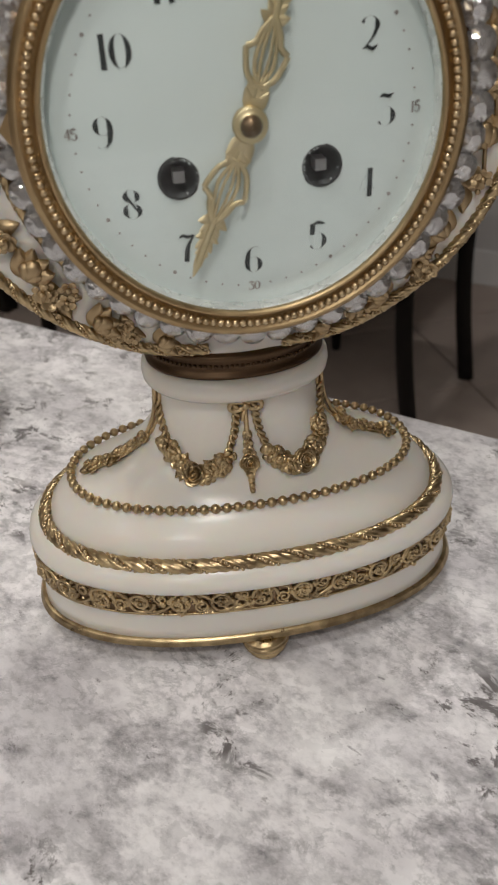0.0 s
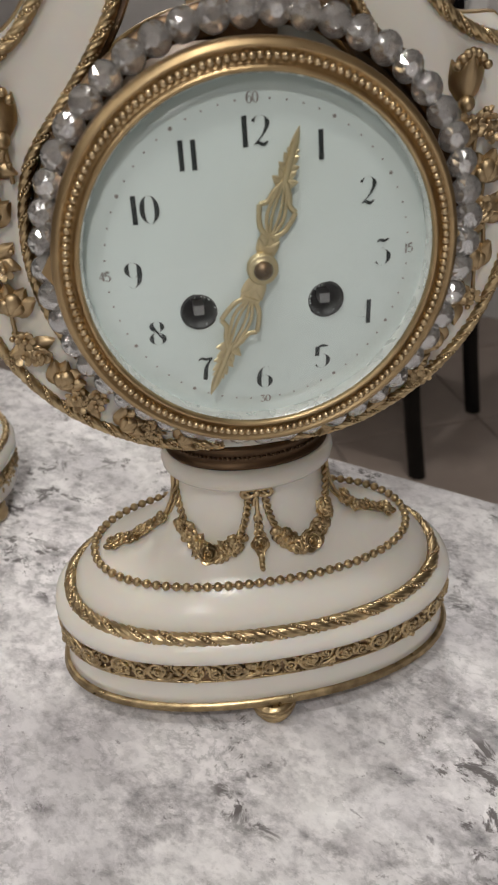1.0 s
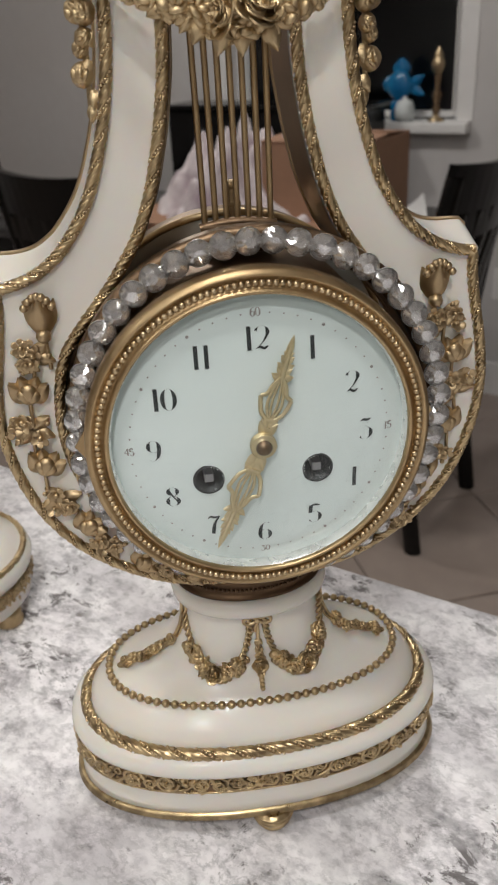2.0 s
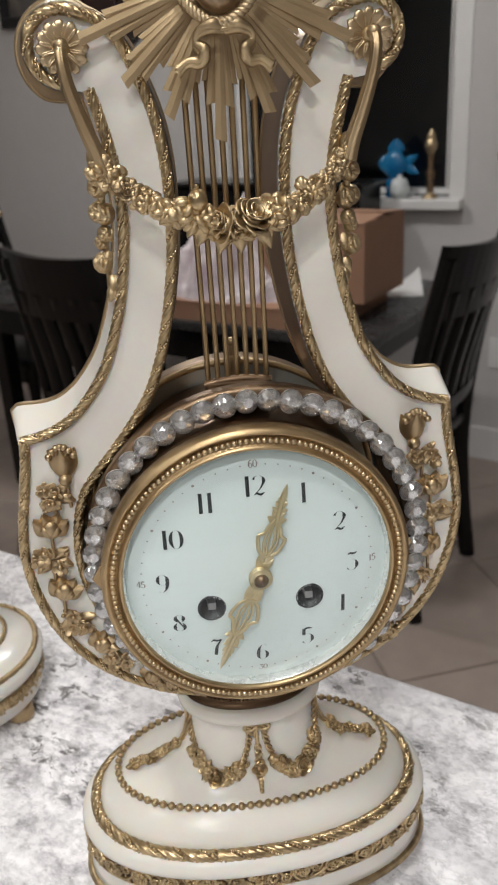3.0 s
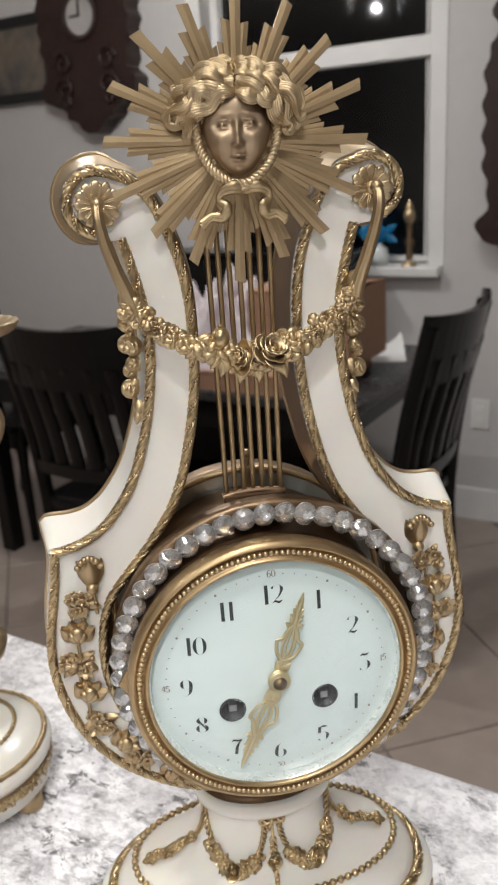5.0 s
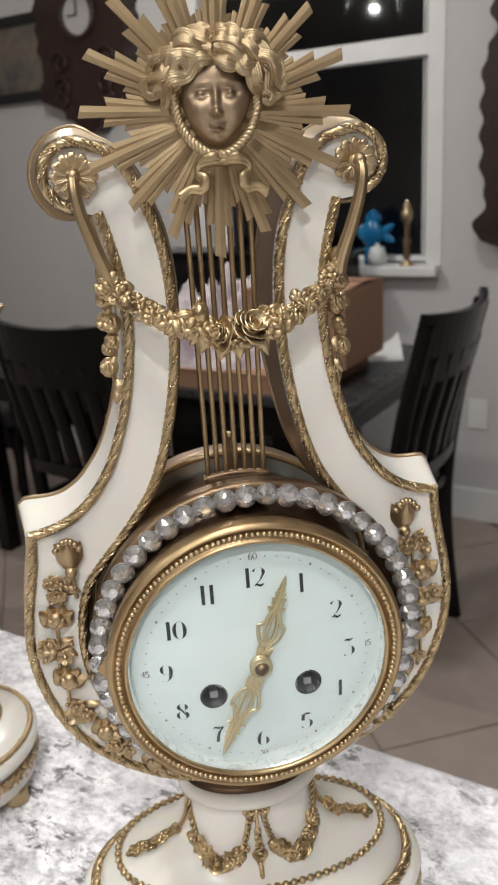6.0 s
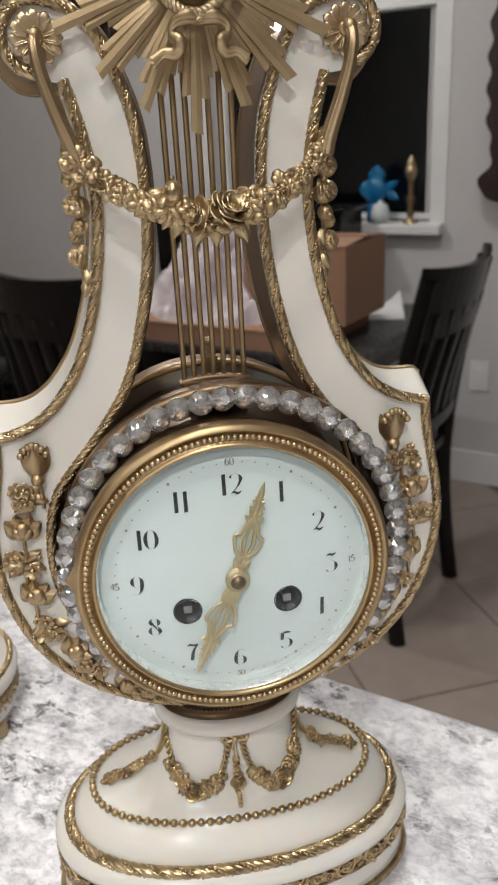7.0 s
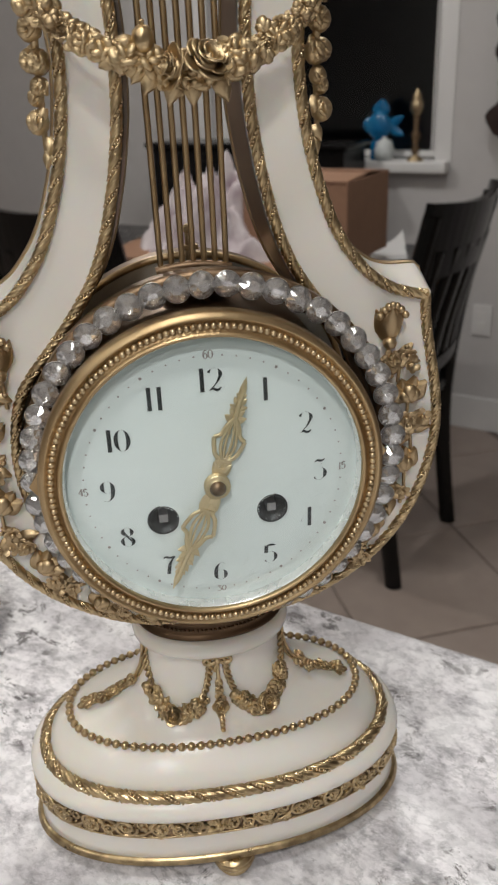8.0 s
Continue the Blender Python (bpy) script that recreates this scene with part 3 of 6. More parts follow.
# ---------------------------------------------------------------- dining corner
def chair_shape():
    """A black dining chair, its seat towards +y and its back at y = 0, standing on z = 0."""
    root = new("dining_chair")
    w = 0.205
    for sx in (-1, 1):
        post = smooth_path([(sx * w, -0.03, 0), (sx * w, 0.0, 0.25), (sx * w, 0.005, 0.46), (sx * w, -0.025, 0.72), (sx * w, -0.085, 0.985)], 18)
        part("back_post", Shape().tube(post, np.linspace(0.020, 0.017, 18), 8, flat=(1.0, 1.25)), BLACK_WOOD, root)
        leg = np.array([(sx * (w - 0.005), 0.40, 0.44), (sx * (w - 0.005), 0.405, 0.0)])
        part("front_leg", Shape().tube(leg, [0.021, 0.015], 8, up=(0, 1, 0)), BLACK_WOOD, root)
        part("side_rail", Shape().box((sx * w - 0.012, 0.012, 0.385), (sx * w + 0.012, 0.39, 0.435), 0.003), BLACK_WOOD, root)
    part("front_rail", Shape().box((-w + 0.02, 0.388, 0.385), (w - 0.02, 0.41, 0.435), 0.003), BLACK_WOOD, root)
    part("seat", Shape().box((-w - 0.015, -0.005, 0.436), (w + 0.015, 0.43, 0.475), 0.012), BLACK_WOOD, root)
    k = np.linspace(-1, 1, 15)
    for name, z0, z1, bow in (("top_rail", 0.835, 1.0, 0.045), ("lower_rail", 0.56, 0.60, 0.03)):
        rows = []
        for z, yo, crown in ((z0, 0.011, 0), (z1, 0.011, 1), (z1, -0.011, 1), (z0, -0.011, 0)):
            lean = np.interp(z, [0.46, 0.72, 0.985], [0.005, -0.025, -0.085])
            zc = z + (0.014 * (np.abs(k) ** 2) if crown and name == "top_rail" else 0)
            rows.append(np.stack([k * (w + 0.012), lean - bow * (1 - k**2) + yo, zc + 0 * k], 1))
        s = Shape().grid(np.array(rows), True, False, smooth=False)
        s.fan([r[0] for r in rows]), s.fan([r[-1] for r in rows], True)
        part(name, s, BLACK_WOOD, root)
    for x in np.linspace(-0.156, 0.156, 6):
        c = 1 - (x / (w + 0.012)) ** 2
        pts = [(x, -0.006 - 0.03 * c, 0.59), (x, -0.02 - 0.036 * c, 0.70), (x, -0.068 - 0.042 * c, 0.90)]
        part("slat", Shape().tube(smooth_path(pts, 8), 0.011, 6, flat=(2.45, 1.2)), BLACK_WOOD, root)
    return root


chair = chair_shape()
tagged(chair, "black wooden dining chair with slatted back, beside the table", "chair", "dining chairs")
chair.matrix_world = ROOM @ pose(-0.520, 1.75, 0, 0, 0, 88)
copy_thing(chair, ROOM @ pose(-1.33, 1.34, 0, 0, 0, 2))
copy_thing(chair, ROOM @ pose(-2.55, 2.0, 0, 0, 0, -88))

table = thing("dining_table", ROOM, "black lacquered dining table covered with boxes and papers", "table")
part("tabletop", Shape().box((-2.3, 1.62, 0.722), (-0.66, 2.38, 0.752), 0.006), SEAT, table, "dark grey glossy tabletop")
part("table_apron", Shape().box((-2.2, 1.645, 0.63), (-0.72, 2.34, 0.722), 0.003), BLACK_WOOD, table)
for lu in (-2.17, -1.02):
    for ln in (1.73, 2.25):
        part("table_leg", Shape().box((lu - 0.03, ln - 0.03, 0), (lu + 0.03, ln + 0.03, 0.635), 0.004), BLACK_WOOD, table)


def carton(m, su, sn, sz, label):
    root = thing("cardboard_box", m, label, "box", "cardboard boxes")
    t = 0.004
    for lo, hi in (((0, 0, 0), (su, t, sz)), ((0, sn - t, 0), (su, sn, sz)), ((0, t, 0), (t, sn - t, sz)), ((su - t, t, 0), (su, sn - t, sz))):
        part("side_panel", Shape().box(lo, hi, 0.001), CARDBOARD, root)
    part("bottom_panel", Shape().box((t, t, 0), (su - t, sn - t, t)), CARDBOARD, root)
    for k, (v, ang, axis) in enumerate((((0, 0, sz), 18, "X"), ((0, sn, sz), -24, "X"))):
        flap = Shape().box((0.002, -0.002 if k == 0 else -sn * 0.48, -0.002), (su - 0.002, sn * 0.48 if k == 0 else 0.002, 0.002))
        part("flap", flap, CARDBOARD, root, at=Matrix.Translation(v) @ Matrix.Rotation(radians(ang * 0.2), 4, axis))
    return root


carton(ROOM @ pose(-1.06, 1.76, 0.808), 0.315, 0.28, 0.213, "tall brown cardboard box standing on the dining table")
carton(ROOM @ pose(-1.50, 1.635, 0.752), 0.70, 0.42, 0.055, "low brown cardboard box under a heap of cloth")


def heap(cu, cn, cz, ru, rn, h, seed):
    rng = np.random.default_rng(seed)
    s = Shape()
    n = 84
    g = np.linspace(-1, 1, n)
    a, b = np.meshgrid(g, g, indexing="ij")
    z = np.zeros_like(a)
    for _ in range(26):
        ang, f, ph = rng.uniform(0, 3.14), rng.uniform(3, 17), rng.uniform(0, 6.28)
        z += np.abs(np.sin((a * math.cos(ang) + b * math.sin(ang)) * f + ph + 0.8 * np.sin(2 * a + ph))) / f
    z = ((z - z.min()) / (z.max() - z.min())) ** 1.4
    dome = np.clip(1 - (a**2 + b**2), 0, 1) ** 0.5
    zz = h * dome * (0.05 + 1.0 * z) * (1 + 0.25 * a)
    s.grid(np.stack([cu + ru * a, cn + rn * b, cz + zz], -1))
    return s


thing("crumpled_cloth", ROOM, "crumpled pale pink and white cloth heaped on a cardboard box", "cloth", shape=heap(-1.17, 1.86, 0.80, 0.30, 0.22, 0.30, 5), mat=CLOTH)


def sheet(m, w, d, bend, label):
    g = np.linspace(0, 1, 9)
    a, b = np.meshgrid(g, g, indexing="ij")
    z = bend * (np.abs(a - 0.5) * 2) ** 2 * b
    s = Shape()
    top = np.stack([a * w, b * d, z + 0.0015], -1)
    s.grid(top), s.grid((top - np.array([0, 0, 0.0012]))[::-1])
    return thing("paper_sheet", m, label, "paper", "loose papers", shape=s, mat=PAPER)


sheet(ROOM @ pose(-0.86, 2.07, 0.752, 0, 0, 25), 0.16, 0.22, 0.05, "white sheet of paper lying on the table beside a box")
sheet(ROOM @ pose(-1.98, 1.66, 0.752, 0, 0, -12), 0.21, 0.28, 0.04, "white sheet of paper lying on the dining table")
sheet(ROOM @ pose(-1.76, 1.70, 0.752, 0, 0, 8), 0.15, 0.16, 0.02, "small white paper lying on the dining table")

side = thing("black_sideboard", ROOM, "low black sideboard standing under the window", "sideboard")
part("carcass", Shape().box((-1.88, 2.44, 0.06), (-1.07, 2.63, 1.035), 0.006), BLACK_WOOD, side)
part("top_board", Shape().box((-1.90, 2.42, 1.036), (-1.05, 2.632, 1.056), 0.005), BLACK_WOOD, side)
for lu in (-1.84, -1.11):
    part("foot", Shape().box((lu - 0.02, 2.46, 0), (lu + 0.02, 2.60, 0.06)), BLACK_WOOD, side)

# ---- on the window sill
SILL = WIN_B - 0.004
fish = thing("fish_figurine", ROOM @ pose(-1.035, N1 + 0.0, SILL), "bright blue glazed fish figurine on the window sill", "figurine")
th = np.linspace(0, 2 * np.pi, 20, endpoint=False)
rows = []
for k in np.linspace(0, 1, 16):
    r = 0.046 * math.sin(math.pi * min(1, 0.05 + k * 0.95)) ** 0.7 + 0.004
    rows.append(np.stack([np.full(20, -0.055 + 0.095 * k), 0.42 * r * np.cos(th), 0.115 + r * np.sin(th)], 1))
fb = Shape().grid(rows, False, True)
fb.fan(rows[0], True), fb.fan(rows[-1])
part("fish_body", fb, BLUE, fish)
for name, base, way, w_, l_ in (("tail_fin", (0.030, 0, 0.118), 58, 0.015, 0.055), ("tail_fin", (0.030, 0, 0.108), 118, 0.015, 0.055), ("top_fin", (-0.012, 0, 0.150), 4, 0.030, 0.052), ("low_fin", (-0.010, 0, 0.088), 165, 0.02, 0.030), ("snout", (-0.048, 0, 0.118), -85, 0.026, 0.028)):
    part(name, place(Shape(), petal_shape(l_, w_, 0.0, 0.0, cup=0.3, thick=0.5), base, facing((0, -1, 0), -radians(way))), BLUE, fish)
part("stand", Shape().box((-0.035, -0.018, 0), (0.03, 0.018, 0.066), 0.006), BLUE, fish)

dish = thing("glass_jar", ROOM @ pose(-1.012, N1 - 0.028, SILL), "small frosted white glass jar on the window sill", "jar")


def turned(profile, n=28):
    th_ = np.linspace(0, 2 * np.pi, n, endpoint=False)
    rows_ = [np.stack([r * np.cos(th_), r * np.sin(th_), np.full(n, z)], 1) for r, z in profile]
    s = Shape().grid(rows_, False, True)
    s.fan(rows_[0], True), s.fan(rows_[-1])
    return s


part("jar_bowl", turned([(0.022, 0), (0.034, 0.012), (0.037, 0.035), (0.03, 0.052)]), FROST, dish)
part("lid", turned([(0.031, 0.052), (0.026, 0.066), (0.008, 0.074), (0.006, 0.082)]), FROST, dish)

stick = thing("brass_candlestick", ROOM @ pose(-0.900, N1 - 0.02, SILL), "small brass figure candlestick on the window sill", "candlestick")
part("foot", turned([(0.028, 0), (0.028, 0.006), (0.016, 0.014), (0.010, 0.022)]), GILT_BRIGHT, stick)
part("stem", turned([(0.009, 0.02), (0.016, 0.04), (0.008, 0.055), (0.018, 0.085), (0.009, 0.105), (0.012, 0.15)]), GILT_DARK, stick)
part("cup", turned([(0.010, 0.15), (0.019, 0.165), (0.022, 0.185), (0.015, 0.20)]), GILT_BRIGHT, stick)
part("top", turned([(0.012, 0.2), (0.015, 0.212), (0.006, 0.225), (0.003, 0.235)]), GILT_BRIGHT, stick)

# ---- on the wall
pic = thing("framed_picture", ROOM @ pose(-2.718, N1, 1.868, -3, 0, 0), "dark framed landscape picture hanging on the wall", "picture")
pf = Shape()
for lo, hi in (((-0.2, -0.03, 0.135), (0.2, 0, 0.178)), ((-0.2, -0.03, -0.178), (0.2, 0, -0.135)), ((-0.2, -0.03, -0.135), (-0.155, 0, 0.135)), ((0.155, -0.03, -0.135), (0.2, 0, 0.135))):
    pf.box(lo, hi, 0.004)
part("picture_frame", pf, BLACK_PLASTIC, pic, "black wooden frame")
part("print", Shape().box((-0.156, -0.012, -0.136), (0.156, -0.004, 0.136)), PICTURE, pic, "dim brown landscape print")


def carved_clock(m, label, face, tall=1.0):
    root = thing("wall_clock", m, label, "wall clock", "carved wall clocks")
    half = [(0.10, 0.52), (0.16, 0.47), (0.20, 0.44), (0.215, 0.40), (0.20, 0.36), (0.235, 0.30), (0.235, 0.10), (0.215, 0.02), (0.255, -0.05),
            (0.245, -0.085), (0.20, -0.11), (0.15, -0.125), (0.12, -0.165), (0.09, -0.18), (0.05, -0.21), (0.03, -0.23)]
    right = smooth_path([(x, z * tall if z > 0 else z) for x, z in half], 70)
    right = right + np.stack([0.008 * np.sin(np.arange(70) * 1.15), 0 * right[:, 0]], 1)
    outline = np.vstack([right, right[::-1] * np.array([-1, 1])])
    s = Shape()
    f = [(x, -0.09, z) for x, z in outline]
    b = [(x, 0, z) for x, z in outline]
    s.fan(f), s.fan(b, True), s.grid(np.array([f, b]), False, True, False)
    part("carved_case", s, DARK_WOOD, root)
    th_ = np.linspace(0, 2 * np.pi, 40, endpoint=False)
    rim = np.stack([0.085 * np.cos(th_), np.full(40, -0.094), 0.22 * tall + 0.085 * np.sin(th_)], 1)
    part("dial_rim", Shape().tube(rim, 0.012, 8, True, up=(0, -1, 0)), DARK_WOOD, root)
    if face:
        part("clock_dial", Shape().fan(np.stack([0.08 * np.cos(th_), np.full(40, -0.0935), 0.22 + 0.08 * np.sin(th_)], 1)), CLOCK_FACE, root, "round pale clock dial")
        hd = Shape().box((-0.004, -0.098, 0.22), (0.004, -0.096, 0.285)).box((-0.05, -0.098, 0.216), (0, -0.096, 0.224))
        part("clock_hand", hd, BLACK_PLASTIC, root)
    for z, r in ((0.05, 0.05), (-0.05, 0.05), (-0.10, 0.03), (0.40, 0.05)):
        for sx in (-1, 1):
            c = Shape()
            spiral = [(sx * (0.12 + r * (1 - k / 30) * math.cos(k * 0.35)), -0.095, z + r * (1 - k / 30) * math.sin(k * 0.35)) for k in range(26)]
            c.tube(spiral, 0.010, 6)
            part("carved_scroll", c, DARK_WOOD, root)
    return root


carved_clock(ROOM @ pose(-2.285, N1, 1.765), "dark carved wooden wall clock with a pale round dial", True)
carved_clock(ROOM @ pose(-0.385, N1, 1.175), "dark carved wooden wall clock beside the window", False, 1.5)

# ---- chandelier over the table, seen mirrored in the window
chand = thing("chandelier", ROOM @ pose(-1.58, 1.54, 2.10), "small crystal chandelier with lit bulbs hanging from the ceiling", "chandelier")
part("rod", Shape().tube([(0, 0, 0.12), (0, 0, 0.50)], 0.006, 8), GILT_DARK, chand)
part("hub", turned([(0.01, 0.02), (0.04, 0.05), (0.03, 0.09), (0.012, 0.13)]), GILT_DARK, chand)
for k in range(6):
    a = k * math.pi / 3
    ca, sa = math.cos(a), math.sin(a)
    arm = smooth_path([(0.02 * ca, 0.02 * sa, 0.07), (0.09 * ca, 0.09 * sa, 0.03), (0.15 * ca, 0.15 * sa, 0.06), (0.16 * ca, 0.16 * sa, 0.09)], 12)
    part("arm", Shape().tube(arm, 0.005, 6, up=(0, 0, 1)), GILT_DARK, chand)
    part("bulb", Shape().ball((0.16 * ca, 0.16 * sa, 0.115), 0.013, (1, 1, 1.5)), BULB_GLOW, chand, "glowing bulb")
    for d in (0.0, 0.022, 0.044):
        part("crystal_drop", Shape().ball((0.15 * ca, 0.15 * sa, 0.03 - d), 0.010, (0.7, 0.7, 1.2)), SILVER, chand)
lamp = bpy.data.lights.new("chandelier_light", "POINT")
lamp.energy, lamp.shadow_soft_size, lamp.color = 20, 0.012, (1.0, 0.95, 0.89)
new("chandelier_lamp", lamp).matrix_world = ROOM @ pose(-1.58, 1.54, 2.085)


# ---------------------------------------------------------------- the lyre clock
# Built in the dial's own frame: x along its width, y backwards, z up from the dial's middle.
YC = 0.06      # middle of the oval base
DIAL_H = 0.225
SHIFT = Matrix.Translation((0, -YC, DIAL_H))
clock = thing("lyre_clock", pose(0, YC, COUNTER), "white marble lyre clock with gilt bronze mounts on a granite counter", "clock")


def cpart(name, shape, mat, label=""):
    return part(name, shape, mat, clock, label, SHIFT)


RNG = np.random.default_rng(11)
POW = 2.2
BASE_X = -0.0012  # the foot stands a hair off the dial's middle
TH = np.linspace(0, 2 * np.pi, 120, endpoint=False)


def oval(a, b, h, yc=YC, p=POW, th=TH):
    c, s = np.cos(th), np.sin(th)
    return np.stack([BASE_X + a * np.sign(c) * np.abs(c) ** (2 / p), yc + b * np.sign(s) * np.abs(s) ** (2 / p), np.full(len(th), h - DIAL_H)], 1)


def lofted(rings, yc=YC, p=POW, cap=True):
    rows = [oval(a, b, h, yc, p) for h, a, b in rings]
    s = Shape().grid(rows, False, True)
    if cap:
        s.fan(rows[0], True), s.fan(rows[-1])
    return s


PROFILE = [(0.0570, 0.0858, 0.0506), (0.0610, 0.0852, 0.0498), (0.0660, 0.0815, 0.0464), (0.0700, 0.0772, 0.0430), (0.0725, 0.0748, 0.0406),
           (0.0742, 0.0715, 0.0384), (0.0775, 0.0635, 0.0352), (0.0820, 0.0530, 0.0320), (0.0880, 0.0440, 0.0292), (0.0950, 0.0382, 0.0275),
           (0.1020, 0.0353, 0.0262), (0.1100, 0.0338, 0.0254), (0.1180, 0.0335, 0.0252)]
PH, PA, PB = (np.array(c) for c in zip(*PROFILE))


def on_base(h, phi):
    """A point of the pedestal at the height h and the angle phi, and the way out of it."""
    h, phi = np.atleast_1d(h).astype(float), np.atleast_1d(phi).astype(float)

    def at(hh, ff):
        a, b = np.interp(hh, PH, PA), np.interp(hh, PH, PB)
        c, s = np.cos(ff), np.sin(ff)
        return np.stack([BASE_X + a * np.sign(c) * np.abs(c) ** (2 / POW), YC + b * np.sign(s) * np.abs(s) ** (2 / POW), hh - DIAL_H], 1)

    p = at(h, phi)
    n = np.cross(at(h, phi + 0.01) - at(h, phi - 0.01), at(h + 0.0008, phi) - at(h - 0.0008, phi))
    return p, n / np.linalg.norm(n, axis=1, keepdims=True)


# ---- base
cpart("upper_plinth", lofted([(h, a, b) for h, a, b in PROFILE]), MARBLE, "swept white marble pedestal")
cpart("slab", lofted([(0.0445, 0.0920, 0.0545), (0.0448, 0.0945, 0.0568), (0.0465, 0.0963, 0.0585), (0.0495, 0.0968, 0.0590), (0.0525, 0.0960, 0.0582), (0.0552, 0.0934, 0.0556), (0.0568, 0.0898, 0.0530)]), MARBLE, "rounded white marble slab")
cpart("lower_plinth", lofted([(0.0140, 0.0940, 0.0498), (0.0150, 0.0956, 0.0510), (0.0200, 0.0951, 0.0508), (0.0300, 0.0938, 0.0504), (0.0446, 0.0936, 0.0504)]), MARBLE, "white marble plinth")
cpart("base_rim", lofted([(0.0112, 0.0941, 0.0494), (0.0112, 0.0974, 0.0522), (0.0122, 0.0986, 0.0534), (0.0132, 0.0974, 0.0524), (0.0138, 0.0982, 0.0531), (0.0148, 0.0970, 0.0521), (0.0151, 0.0958, 0.0511)]), GILT_OLD, "thin gilt brass rim")


def ball_foot(x, y):
    prof = [(0.0062, 0.0), (0.0074, 0.0005), (0.0080, 0.0016), (0.0076, 0.0026), (0.0072, 0.0029), (0.0088, 0.0033), (0.0096, 0.0044), (0.0092, 0.0054), (0.0086, 0.0058), (0.0100, 0.0062), (0.0107, 0.0075), (0.0103, 0.0086), (0.0094, 0.0090), (0.0102, 0.0094), (0.0100, 0.0104), (0.0085, 0.0108), (0.0080, 0.0114)]
    s = turned(prof, 32)
    s.v = [(a + x, b + y, c - DIAL_H) for a, b, c in s.v]
    return s


for fx, fy in ((-0.0008, 0.0135), (-0.066, 0.064), (0.064, 0.064), (0.0, 0.1)):
    cpart("ball_foot", ball_foot(fx, fy), GILT_OLD, "turned gilt ball foot")


def out_of_axis(p):
    d = p - np.array([0, YC, 0])
    d[:, 2] = 0
    d[:, 0] /= 3.2
    d /= np.linalg.norm(d, axis=1, keepdims=True)
    return d * 0.75 + np.array([0, 0, 0.75])


dense = np.linspace(0, 2 * np.pi, 600, endpoint=False)
seeds = Shape()
moulding = cpart("rope_moulding", rope(Shape(), oval(0.0882, 0.0534, 0.0570, th=dense), out_of_axis, 0.0031, 0.0142, True, pearl=0.00092, pearls=seeds), GILT_OLD, "twisted gilt rope moulding with pearls")
tagged(part("pearl_edging", seeds, GILT_BRIGHT, moulding), "rows of tiny gilt pearls", kind="stuff")

bead_path = even(oval(0.0744, 0.0402, 0.0750, th=dense), 82, True)
bead_mesh = Shape().ball((0, 0, 0), 0.00205).mesh("bead", GILT_OLD)
for p in bead_path:
    ob = part("bead", bead_mesh, GILT, clock)
    ob.matrix_basis = SHIFT @ Matrix.Translation(p)
cpart("bead_wire", Shape().tube(bead_path, 0.0008, 6, True, up=(0, 0, 1)), GILT_DARK)

# ---- frieze of scrolls, grapes and rosettes round the plinth
FR = even(oval(0.0946, 0.0510, 0.0372, th=dense), 600, True)
FL = length(FR, True)


def on_frieze(u, v, w):
    """u along the band, v up it, w out of it, in metres."""
    k = (np.asarray(u) / FL * 600) % 600
    i = np.arange(601)
    q = np.vstack([FR, FR[:1]])
    p = np.stack([np.interp(k, i, q[:, c]) for c in range(3)], 1)
    t = np.stack([np.interp((k + 1) % 600, i, q[:, c]) for c in range(3)], 1) - p
    n = np.cross(t, np.array([0, 0, 1.0]))
    n /= np.linalg.norm(n, axis=1, keepdims=True)
    p = p + n * np.asarray(w)[:, None]
    p[:, 2] += v
    return p, n


